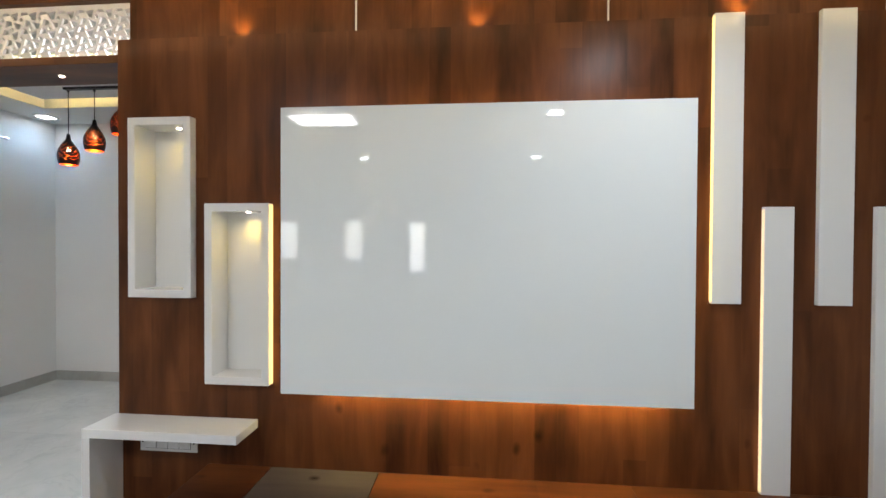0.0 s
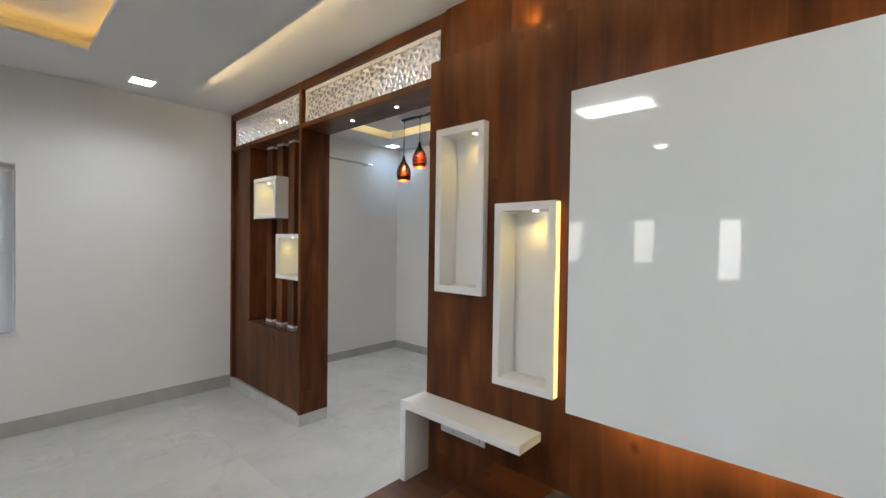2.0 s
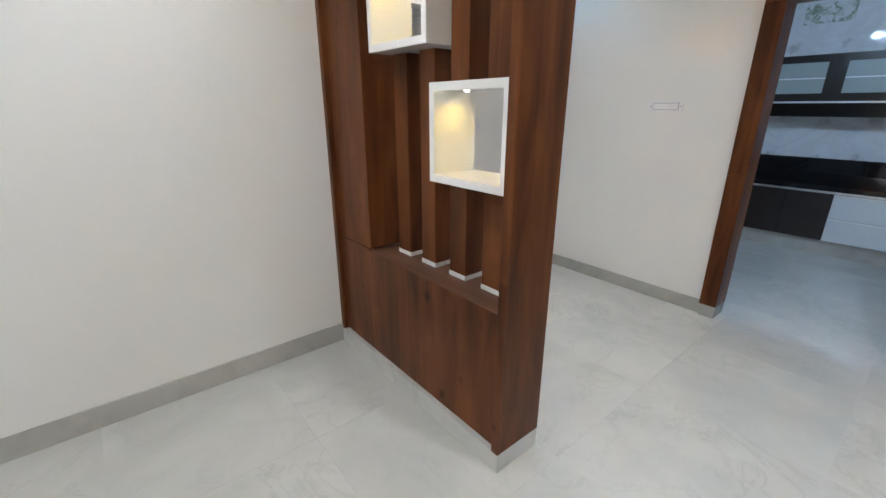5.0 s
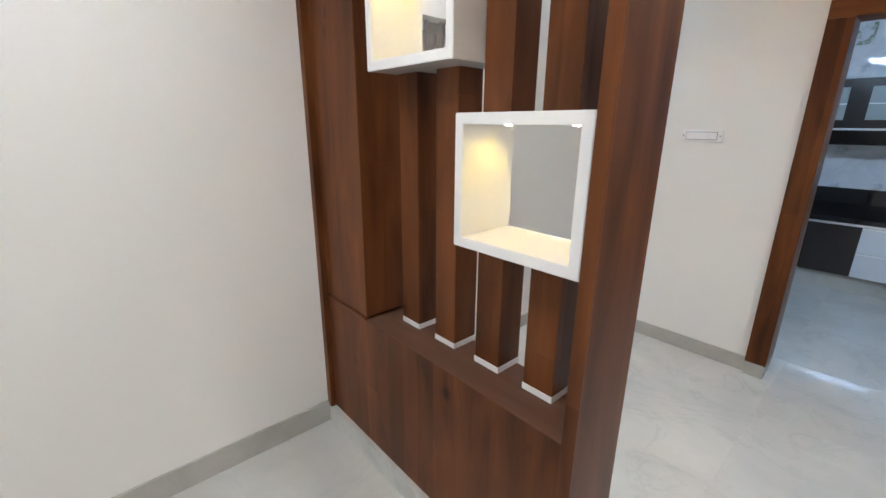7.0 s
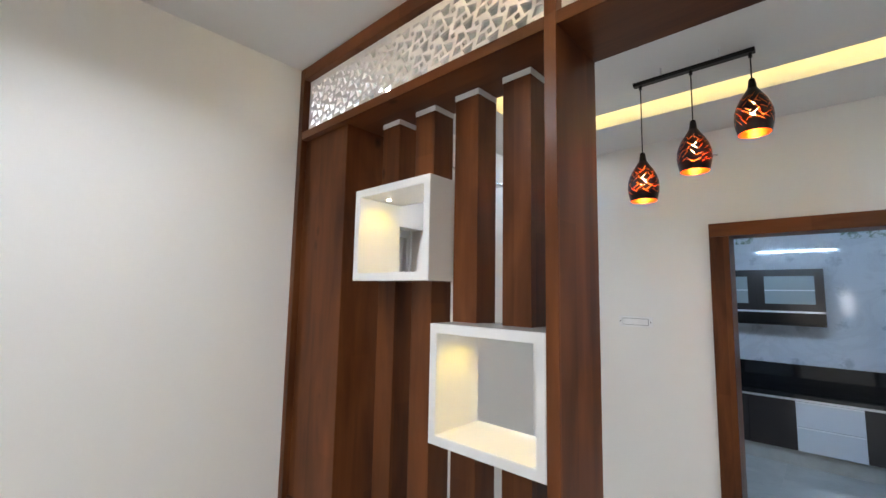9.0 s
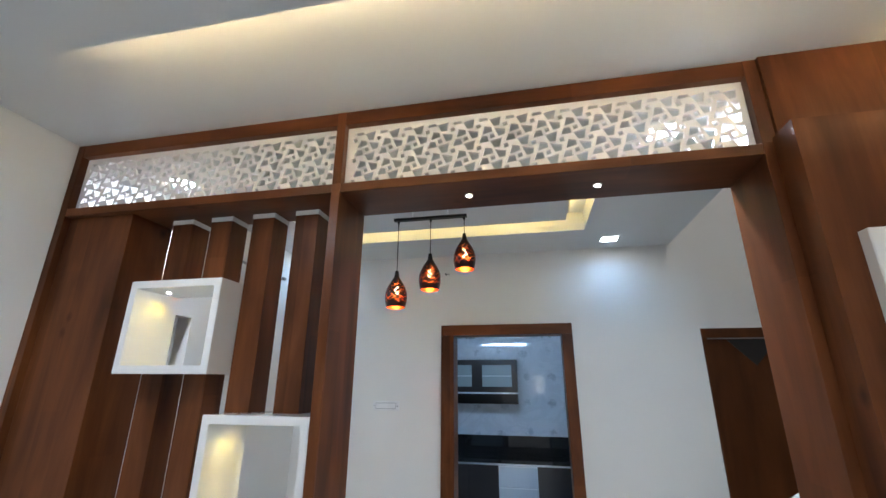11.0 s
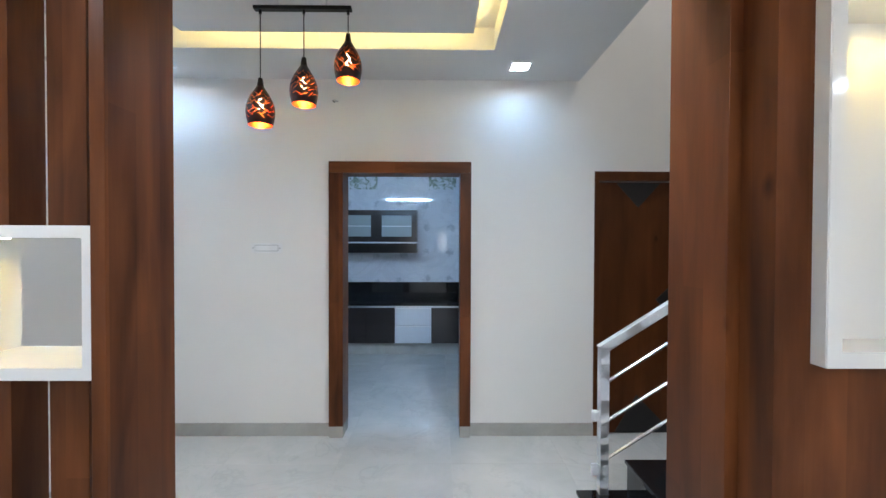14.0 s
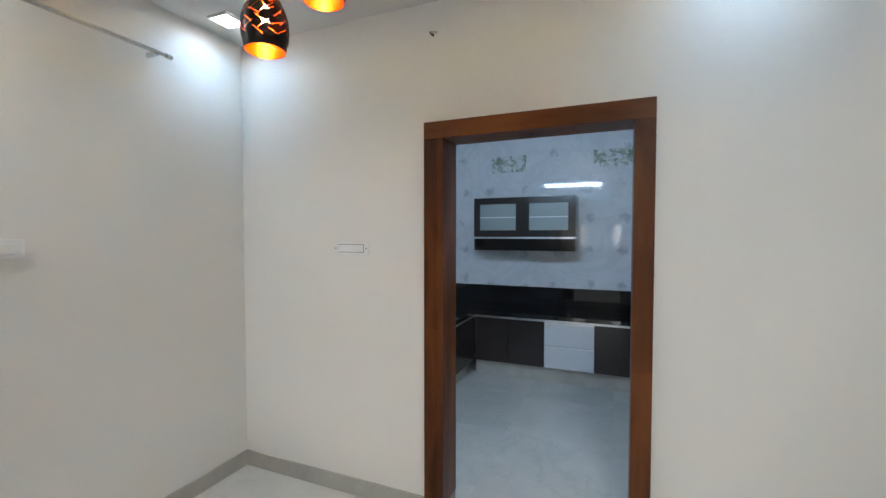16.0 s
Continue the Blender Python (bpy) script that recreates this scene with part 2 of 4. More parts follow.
EARTH = ground_mat("dry_earth", (0.26, 0.165, 0.10), (0.36, 0.25, 0.17), 3)
ASPHALT = ground_mat("worn_asphalt", (0.10, 0.10, 0.12), (0.15, 0.15, 0.17), 12)
PLASTER = ground_mat("white_house_plaster", (0.70, 0.70, 0.69), (0.80, 0.80, 0.79), 2)
BARK = ground_mat("bark", (0.10, 0.07, 0.05), (0.2, 0.15, 0.11), 14)


def leaf_mat():
    m = material("leaves", (0.08, 0.12, 0.03), 0.6)
    n = Nodes(m)
    g = n.node("ShaderNodeNewGeometry")
    n.colour(n.ramp(g.outputs["Random Per Island"], [(0.0, (0.10, 0.12, 0.04)), (0.6, (0.17, 0.19, 0.07)), (1.0, (0.27, 0.25, 0.12))]))
    return m


LEAVES = leaf_mat()


# ---------------------------------------------------------------- building blocks
def finish(bm, name, mat, parent=None, smooth=False):
    bmesh.ops.recalc_face_normals(bm, faces=bm.faces[:])
    mesh = bpy.data.meshes.new(name)
    bm.to_mesh(mesh)
    bm.free()
    if smooth:
        mesh.polygons.foreach_set("use_smooth", [True] * len(mesh.polygons))
    mesh.materials.append(mat)
    ob = new(name, mesh)
    if parent is not None:
        ob.parent = parent
        ob.matrix_parent_inverse = parent.matrix_world.inverted()
    return ob


def part(name, bm, mat, parent, label="", smooth=False):
    return tagged(finish(bm, name, mat, parent, smooth), label)


def structure(name, bm, mat, label, category):
    return tagged(finish(bm, name, mat), label, category, kind="structure")


def base(name, at, label, category, group="", kind=""):
    ob = new(name)
    ob.empty_display_size = 0.1
    ob.matrix_world = Matrix.Translation(at)
    bpy.context.view_layer.update()
    return tagged(ob, label, category, group, kind)


def add_box(bm, x0, x1, y0, y1, z0, z1, bevel=0.0):
    m = Matrix.LocRotScale(((x0 + x1) / 2, (y0 + y1) / 2, (z0 + z1) / 2), None, (abs(x1 - x0), abs(y1 - y0), abs(z1 - z0)))
    made = bmesh.ops.create_cube(bm, size=1, matrix=m)
    if bevel:
        edges = list({e for v in made["verts"] for e in v.link_edges})
        bmesh.ops.bevel(bm, geom=edges, offset=bevel, segments=2, affect="EDGES", profile=0.6)
    return bm


def box(x0, x1, y0, y1, z0, z1, bevel=0.0):
    return add_box(bmesh.new(), x0, x1, y0, y1, z0, z1, bevel)


def add_rod(bm, a, b, r, sides=16, r2=None):
    a, b = Vector(a), Vector(b)
    m = Matrix.Translation((a + b) / 2) @ (b - a).to_track_quat("Z", "Y").to_matrix().to_4x4()
    bmesh.ops.create_cone(bm, cap_ends=True, segments=sides, radius1=r, radius2=r if r2 is None else r2, depth=(b - a).length, matrix=m)
    return bm


def rod(a, b, r, sides=16, r2=None):
    return add_rod(bmesh.new(), a, b, r, sides, r2)


def plate(us, vs, holes, w0, w1, axis):
    """A slab over us x vs with square holes right through it, thick from w0 to w1 along axis ('x', 'y' or 'z')."""
    xs = sorted({*us, *(h[0] for h in holes), *(h[1] for h in holes)})
    zs = sorted({*vs, *(h[2] for h in holes), *(h[3] for h in holes)})

    def inside(u, v):
        return not any(h[0] < u < h[1] and h[2] < v < h[3] for h in holes)

    def put(u, v, w):
        return {"x": (w, u, v), "y": (u, w, v), "z": (u, v, w)}[axis]

    bm = bmesh.new()
    verts = {}

    def vert(u, v):
        if (u, v) not in verts:
            verts[u, v] = bm.verts.new(put(u, v, w0))
        return verts[u, v]

    for i in range(len(xs) - 1):
        for j in range(len(zs) - 1):
            if inside((xs[i] + xs[i + 1]) / 2, (zs[j] + zs[j + 1]) / 2):
                bm.faces.new([vert(xs[i], zs[j]), vert(xs[i + 1], zs[j]), vert(xs[i + 1], zs[j + 1]), vert(xs[i], zs[j + 1])])
    made = bmesh.ops.extrude_face_region(bm, geom=bm.faces[:])
    way = {"x": Vector((w1 - w0, 0, 0)), "y": Vector((0, w1 - w0, 0)), "z": Vector((0, 0, w1 - w0))}[axis]
    bmesh.ops.translate(bm, verts=[g for g in made["geom"] if isinstance(g, bmesh.types.BMVert)], vec=way)
    return bm


def ring(x0, x1, z0, z1, wide, y0, y1, bevel=0.0):
    """A rectangular frame standing in the xz plane."""
    bm = plate((x0, x1), (z0, z1), [(x0 + wide, x1 - wide, z0 + wide, z1 - wide)], y0, y1, "y")
    if bevel:
        bmesh.ops.bevel(bm, geom=[e for e in bm.edges if len(e.link_faces) == 2 and e.calc_face_angle(0) > 1], offset=bevel, segments=2, affect="EDGES")
    return bm


# ---------------------------------------------------------------- the plan
WEST, EAST, SOUTH = -4.797, 2.7, -4.0
FRONT, BACK = 2.014, 2.28          # the partition and the wall behind the television panel
PANEL = 1.906                      # face of the proud walnut panel
NORTH = 4.335                      # dining wall with the kitchen door
TOP = 2.84                         # plain ceiling of the living room
SLAB = 2.71                        # its dropped field
DINE = 2.86                        # dining ceiling
TALL = 5.4                         # stairwell
COL0, COL1 = -3.396, -3.358        # column of the partition
ARCH = -1.821                      # opposite jamb of the opening
BAR = 2.457                        # underside of the beam

# floor
structure("floor", plate((WEST - 0.2, EAST + 0.2), (SOUTH - 0.2, 7.6), [], -0.12, -0.0012, "z"), GROUT, "polished pale grey marble-look floor tiles", "floor")

# walls
WIN = (-0.78, 0.437, 0.80, 2.107)
DINING_WIN = (2.32, 2.93, 0.85, 2.11)
structure("wall_west", plate((SOUTH - 0.2, 7.6), (0, TALL), [WIN, DINING_WIN], WEST, WEST - 0.2, "x"), WALL, "cream painted wall with a window opening", "wall")
structure("wall_south", plate((WEST, EAST), (0, 3.1), [(-1.38, -1.02, 1.0, 1.98), (-2.6, -2.2, 1.2, 2.0), (-3.85, -3.45, 1.2, 2.0)], SOUTH, SOUTH - 0.2, "y"), WALL, "cream painted wall with narrow windows", "wall")
structure("wall_east", plate((SOUTH - 0.2, 7.6), (0, TALL), [], EAST, EAST + 0.2, "x"), WALL, "plain cream painted wall", "wall")
KD = (-3.30, -2.372, 0, 2.11)
D2 = (-1.288, -0.40, 0, 2.137)
structure("wall_north", plate((WEST, EAST), (0, TALL), [(KD[0] - 0.03, KD[1] + 0.03, 0, 2.14), D2], NORTH, NORTH + 0.13, "y"), WALL, "cream painted wall with two doorways", "wall")
structure("wall_stair", plate((ARCH + 0.006, EAST), (0, TALL), [], FRONT + 0.006, BACK, "y"), WALL, "plastered wall behind the television panel", "wall")
structure("wall_above_partition", box(WEST, ARCH + 0.006, FRONT + 0.01, BACK, 2.862, TALL), WALL, "plastered wall above the partition", "wall")

# ceilings
def living_ceiling():
    bm = plate((WEST, EAST), (SOUTH, FRONT + 0.008), [], TOP, TOP + 0.05, "z")
    x0, x1, y0, y1 = -4.17, 2.1, -3.3, 1.385
    hx0, hx1, hy0, hy1 = -3.61, 1.55, -1.3, 0.715
    for other in (plate((x0, x1), (y0, y1), [(hx0, hx1, hy0, hy1)], SLAB, SLAB + 0.022, "z"),
                  plate((x0 + 0.22, x1 - 0.22), (y0 + 0.22, y1 - 0.20), [(hx0 - 0.2, hx1 + 0.2, hy0 - 0.2, hy1 + 0.2)], SLAB + 0.022, TOP, "z")):
        mesh = bpy.data.meshes.new("piece")
        other.to_mesh(mesh)
        other.free()
        bm.from_mesh(mesh)
        bpy.data.meshes.remove(mesh)
    return bm


structure("ceiling_living", living_ceiling(), CEILING, "white stepped ceiling with a recess and hidden lighting", "ceiling")
RX0, RX1, RY0, RY1 = -4.33, -2.17, 2.72, 3.81


def dining_ceiling():
    bm = plate((WEST, -1.42), (BACK, NORTH), [(RX0, RX1, RY0, RY1)], DINE, DINE + 0.15, "z")
    add_box(bm, WEST, -1.42, BACK, NORTH, DINE + 0.15, DINE + 0.17)
    add_box(bm, RX0 + 0.15, RX1 - 0.15, RY0 + 0.15, RY1 - 0.15, DINE + 0.035, DINE + 0.055)
    add_box(bm, RX0 + 0.35, RX1 - 0.35, RY0 + 0.35, RY1 - 0.35, DINE + 0.055, DINE + 0.15)
    return bm


structure("ceiling_dining", dining_ceiling(), CEILING, "white ceiling with a square lit recess", "ceiling")
structure("wall_stairwell_side", box(-1.52, -1.422, BACK, NORTH, DINE + 0.17, TALL), WALL, "plastered face above the dining ceiling", "wall")
structure("ceiling_stairwell", plate((WEST, EAST), (FRONT, NORTH + 0.13), [], TALL, TALL + 0.1, "z"), CEILING, "white ceiling above the stairs", "ceiling")
structure("ceiling_kitchen", plate((WEST, EAST), (NORTH + 0.13, 7.6), [], 2.9, 2.98, "z"), CEILING, "plain white ceiling", "ceiling")


def led_strip(name, x0, x1, y0, y1, z0, z1, mat, label="warm glowing light strip hidden in the ceiling cove"):
    return tagged(finish(box(x0, x1, y0, y1, z0, z1), name, mat), label, "light strip", "cove lighting")


led_strip("cove_light", -4.05, 2.0, 1.345, 1.36, SLAB + 0.023, SLAB + 0.04, LED_COVE)
led_strip("cove_light", -3.66, 1.6, 0.765, 0.78, SLAB + 0.023, SLAB + 0.035, LED_AMBER)
led_strip("cove_light", -3.66, 1.6, -1.365, -1.35, SLAB + 0.023, SLAB + 0.035, LED_AMBER)
led_strip("cove_light", -3.675, -3.66, -1.35, 0.765, SLAB + 0.023, SLAB + 0.035, LED_AMBER)
for a, b, c, d in ((RX0 + 0.17, RX1 - 0.17, RY1 - 0.185, RY1 - 0.17), (RX0 + 0.17, RX1 - 0.17, RY0 + 0.17, RY0 + 0.185),
                   (RX1 - 0.185, RX1 - 0.17, RY0 + 0.19, RY1 - 0.19), (RX0 + 0.17, RX0 + 0.185, RY0 + 0.19, RY1 - 0.19)):
    led_strip("cove_light", a, b, c, d, DINE + 0.056, DINE + 0.07, LED_WARM)


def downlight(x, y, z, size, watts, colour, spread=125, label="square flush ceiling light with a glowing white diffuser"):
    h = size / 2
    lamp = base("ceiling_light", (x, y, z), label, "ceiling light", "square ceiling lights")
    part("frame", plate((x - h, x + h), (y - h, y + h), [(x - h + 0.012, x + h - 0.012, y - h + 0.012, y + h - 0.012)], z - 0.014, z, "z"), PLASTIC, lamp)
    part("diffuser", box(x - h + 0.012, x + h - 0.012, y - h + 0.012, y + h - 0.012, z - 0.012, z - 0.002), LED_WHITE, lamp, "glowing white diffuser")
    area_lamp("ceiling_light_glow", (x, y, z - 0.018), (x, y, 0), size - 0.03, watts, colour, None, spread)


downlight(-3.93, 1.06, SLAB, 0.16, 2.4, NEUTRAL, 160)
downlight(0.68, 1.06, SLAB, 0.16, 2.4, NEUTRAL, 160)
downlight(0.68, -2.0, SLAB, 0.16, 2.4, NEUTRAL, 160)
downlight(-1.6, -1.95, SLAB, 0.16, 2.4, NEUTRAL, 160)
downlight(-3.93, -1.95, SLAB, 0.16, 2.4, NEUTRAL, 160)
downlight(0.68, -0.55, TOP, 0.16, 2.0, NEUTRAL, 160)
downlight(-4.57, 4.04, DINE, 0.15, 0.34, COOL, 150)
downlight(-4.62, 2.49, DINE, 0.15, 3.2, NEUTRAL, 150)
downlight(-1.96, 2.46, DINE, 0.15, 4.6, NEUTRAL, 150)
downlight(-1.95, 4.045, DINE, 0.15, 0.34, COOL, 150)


def oval_light():
    x, y, z = -1.63, -0.55, TOP
    lamp = base("oval_ceiling_light", (x, y, z), "oval scalloped white ceiling light, switched on", "ceiling light")
    bm = bmesh.new()
    ringv = [bm.verts.new((x + (0.33 + 0.02 * math.cos(10 * a)) * math.cos(a), y + (0.19 + 0.015 * math.cos(10 * a)) * math.sin(a), z - 0.04)) for a in (i * math.tau / 60 for i in range(60))]
    f = bm.faces.new(ringv)
    made = bmesh.ops.extrude_face_region(bm, geom=[f])
    bmesh.ops.translate(bm, verts=[g for g in made["geom"] if isinstance(g, bmesh.types.BMVert)], vec=(0, 0, 0.04))
    part("diffuser", bm, LED_OVAL, lamp)
    area_lamp("oval_light_glow", (x, y, z - 0.045), (x, y, 0), 0.6, 6.5, (0.90, 0.95, 1.0), 0.34)


oval_light()

# skirting
def skirt(x0, x1, y0, y1, h=0.12):
    structure("baseboard", box(x0, x1, y0, y1, 0.0, h, 0.002), SKIRT, "grey stone tile skirting along the wall", "baseboard")


skirt(WEST, WEST + 0.012, SOUTH, FRONT)
skirt(WEST, WEST + 0.012, BACK, NORTH, 0.102)
skirt(WEST + 0.012, KD[0] - 0.115, NORTH - 0.012, NORTH, 0.103)
skirt(KD[1] + 0.087, D2[0], NORTH - 0.012, NORTH, 0.103)
skirt(D2[1], EAST, NORTH - 0.012, NORTH, 0.103)
skirt(WEST + 0.012, EAST, SOUTH, SOUTH + 0.012)
skirt(EAST - 0.012, EAST, SOUTH + 0.012, PANEL)

# ---------------------------------------------------------------- the divider between living and dining
LEDGE, FACE = 0.735, 2.05
divider = base("room_divider", (-3.3, 2.147, 0), "walnut laminate room divider with posts, open doorway and white fretwork above", "room divider")
part("plinth", box(WEST + 0.001, COL1 - 0.002, FRONT + 0.002, BACK - 0.002, 0, 0.098), FLOOR, divider, "pale marble plinth")
part("plinth", box(ARCH + 0.002, ARCH + 0.043, FRONT + 0.002, BACK - 0.002, 0, 0.098), FLOOR, divider, "pale marble plinth")
for name, a, b in (("stile", WEST + 0.001, -4.757), ("column", COL0, COL1), ("jamb", ARCH, ARCH + 0.045)):
    bm = box(a, b, FRONT, BACK, 0.098, BAR + 0.04, 0.002)
    add_box(bm, a, b, FRONT, 2.085, BAR + 0.04, 2.838, 0.002)
    part(name, bm, WOOD, divider)
for a, b in ((-4.757, COL0), (COL1, ARCH)):
    part("top_rail", box(a, b, FRONT + 0.002, 2.085, 2.776, 2.838, 0.002), WOOD_X, divider)
    part("beam", box(a, b, FRONT + 0.001, BACK - 0.001, BAR, BAR + 0.04, 0.002), WOOD_X, divider)
part("lower_panel", box(-4.757, COL0, FACE - 0.008, BACK - 0.01, 0.098, LEDGE, 0.002), WOOD, divider)
part("bead", box(-4.757, -4.40, FACE - 0.014, FACE + 0.01, LEDGE, LEDGE + 0.016, 0.004), WOOD_X, divider)
part("ledge", box(-4.40, COL0, FACE - 0.008, BACK - 0.01, LEDGE, LEDGE + 0.004), WOOD_MATT, divider, "dull brown ledge top")
part("side_panel", box(-4.757, -4.40, FACE - 0.004, BACK - 0.012, LEDGE + 0.016, BAR, 0.002), WOOD, divider)

BOX1 = (-4.315, -3.868, 1.745, 2.130)
BOX2 = (-3.853, -3.413, 1.204, 1.599)
for x, shut in ((-4.29, BOX1), (-4.076, BOX1), (-3.856, BOX2), (-3.638, BOX2)):
    for low, high in ((LEDGE + 0.004, shut[2]), (shut[3], BAR)):
        bottom = low < 1
        z0, z1 = (low + 0.022, high) if bottom else (low, high - 0.022)
        post = part("post", box(x, x + 0.11, 2.165, 2.277, z0, z1, 0.0015), WOOD, divider)
        c0, c1 = (low, low + 0.022) if bottom else (high - 0.022, high)
        part("post_cap", box(x - 0.002, x + 0.112, 2.163, 2.279, c0, c1, 0.001), WHITE, post, "white end cap")


def fretwork_holes(P, Q, strip):
    """One repeat of the pattern: two small squares and four crooked quadrangles, opened until the strips between them are even."""
    unit, tilt, side = P / 160, radians(14), 0.0132
    squares = [[(sx + side * math.cos(tilt + k * math.pi / 2 + 0.785), sz + side * math.sin(tilt + k * math.pi / 2 + 0.785)) for k in range(4)] for sx, sz in ((0, 0), (P / 2, -Q / 2))]
    quads = [[(mx + 0.8 * u * unit, mz + 0.8 * v * unit) for u, v in pts] for (mx, mz), pts in (
        ((P / 4, -Q / 4), ((-3, 33), (33, 20), (37, -10), (-20, -20))), ((-P / 4, -Q / 4), ((-20, 17), (35, 5), (30, -35), (5, -40))),
        ((P / 4, -3 * Q / 4), ((-20, 39), (5, 29), (17, -29), (-45, -21))), ((-P / 4, -3 * Q / 4), ((-47, 1), (25, 19), (10, -46), (-20, -49))))]

    def dense(poly):
        return np.array([(p[0] + (q[0] - p[0]) * f, p[1] + (q[1] - p[1]) * f) for p, q in zip(poly, poly[1:] + poly[:1]) for f in np.linspace(0, 0.96, 25)])

    def cut(poly, m, n):
        out = []
        for p, q in zip(poly, poly[1:] + poly[:1]):
            dp, dq = np.dot(np.subtract(p, m), n), np.dot(np.subtract(q, m), n)
            if dp <= 0:
                out.append(p)
            if (dp <= 0) != (dq <= 0):
                f = dp / (dp - dq)
                out.append((p[0] + f * (q[0] - p[0]), p[1] + f * (q[1] - p[1])))
        return out

    around = [(k, np.add(dense(poly), (i * P, j * Q))) for k, poly in enumerate(squares + quads) for i in (-1, 0, 1) for j in (-1, 0, 1)]
    opened = []
    for k, poly in enumerate(quads):
        mine = dense(poly)
        cx, cz = mine.mean(axis=0)
        wide = [(cx + 1.7 * (u - cx), cz + 1.7 * (v - cz)) for u, v in poly]
        for other, pts in around:
            gap = np.linalg.norm(mine[:, None] - pts[None], axis=2)
            a, b = np.unravel_index(gap.argmin(), gap.shape)
            if other == k + 2 and gap.min() < 1e-9 or gap.min() > 0.022:
                continue
            n = (pts[b] - mine[a]) / gap.min()
            m = pts[b] - n * strip * 1.15 if other < 2 else (mine[a] + pts[b]) / 2 - n * strip / 2
            wide = cut(wide, m, n) if len(wide) > 2 else wide
        opened.append(wide)
    return squares + [w for w in opened if len(w) > 2]


def fretwork(x0, x1, z0, z1, y0, y1, seed_shift):
    """White board cut through with small squares and crooked quadrangles between them."""
    rim, P, Q = 0.020, 0.107, 0.0985
    a, b, c, d = x0 + rim, x1 - rim, z0 + 0.006, z1 - 0.026
    pattern = fretwork_holes(P, Q, 0.0085)
    holes = [[(x0 + seed_shift + i * P + u, z0 + 0.02 + j * Q + v) for u, v in poly]
             for i in range(-1, int((x1 - x0) / P) + 3) for j in range(-1, int((z1 - z0) / Q) + 3) for poly in pattern]

    def clip(poly, axis, limit, keep_less):
        out = []
        for p, q in zip(poly, poly[1:] + poly[:1]):
            pin = (p[axis] <= limit) == keep_less
            qin = (q[axis] <= limit) == keep_less
            if pin:
                out.append(p)
            if pin != qin:
                f = (limit - p[axis]) / (q[axis] - p[axis])
                out.append((p[0] + f * (q[0] - p[0]), p[1] + f * (q[1] - p[1])))
        return out

    bm = bmesh.new()
    edges = []

    def loop(pts):
        vs = [bm.verts.new((u, y0, v)) for u, v in pts]
        for p, q in zip(vs, vs[1:] + vs[:1]):
            edges.append(bm.edges.new((p, q)))

    loop([(x0, z0), (x1, z0), (x1, z1), (x0, z1)])
    def area(h):
        return abs(sum(p[0] * q[1] - q[0] * p[1] for p, q in zip(h, h[1:] + h[:1]))) / 2

    for h in holes:
        whole = area(h)
        for axis, limit, less in ((0, a, False), (0, b, True), (1, c, False), (1, d, True)):
            h = clip(h, axis, limit, less) if h else h
        if len(h) < 3:
            continue
        if area(h) > 0.42 * whole:
            loop(h)
    bmesh.ops.triangle_fill(bm, use_beauty=True, use_dissolve=False, edges=edges)
    made = bmesh.ops.extrude_face_region(bm, geom=bm.faces[:])
    bmesh.ops.translate(bm, verts=[g for g in made["geom"] if isinstance(g, bmesh.types.BMVert)], vec=(0, y1 - y0, 0))
    return bm


for a, b, shift in ((-4.757, COL0, 0.02), (COL1, ARCH, 0.035)):
    part("fretwork_panel", fretwork(a, b, BAR + 0.04, 2.776, 2.05, 2.062, shift), JALI, divider, "white fretwork board in a pinwheel pattern")
    pane = part("glass_pane", box(a + 0.002, b - 0.002, 2.064, 2.069, BAR + 0.041, 2.775), GLASS, divider, "clear glass behind the fretwork")
    pane.visible_shadow = False


def beam_spot(x):
    lamp = base("beam_spotlight", (x, 2.147, BAR), "small round recessed spotlight in the walnut beam", "spotlight", "beam spotlights")
    part("trim", rod((x, 2.147, BAR), (x, 2.147, BAR - 0.004), 0.017, 24), ALU, lamp)
    part("lens", rod((x, 2.147, BAR - 0.004), (x, 2.147, BAR - 0.006), 0.010, 24), LED_SPOT, lamp, "glowing lens")
    spot_lamp("beam_spotlight_glow", (x, 2.147, BAR - 0.012), (x, 2.147, 0), 0.5, (1, 0.92, 0.8), 100)


beam_spot(-2.845)
beam_spot(-2.34)


def shadow_box(x0, x1, z0, z1, spots):
    y0, y1 = 2.045, 2.276
    thing = base("display_box", ((x0 + x1) / 2, 2.16, z0), "white laminate display box lit warm inside, open at the back", "display box", "divider display boxes")
    part("frame", ring(x0, x1, z0, z1, 0.032, y0, y1, 0.002), WHITE, thing)
    for x in spots:
        part("spot", rod((x, 2.15, z1 - 0.032), (x, 2.15, z1 - 0.034), 0.009, 20), LED_SPOT, thing, "tiny round spotlight")
        spot_lamp("display_box_glow", (x, 2.15, z1 - 0.04), (x, 2.15, z0), 0.22, WARM, 150, 0.8)


shadow_box(*BOX1, (-4.22, -3.97))
shadow_box(*BOX2, (-3.74, -3.52))

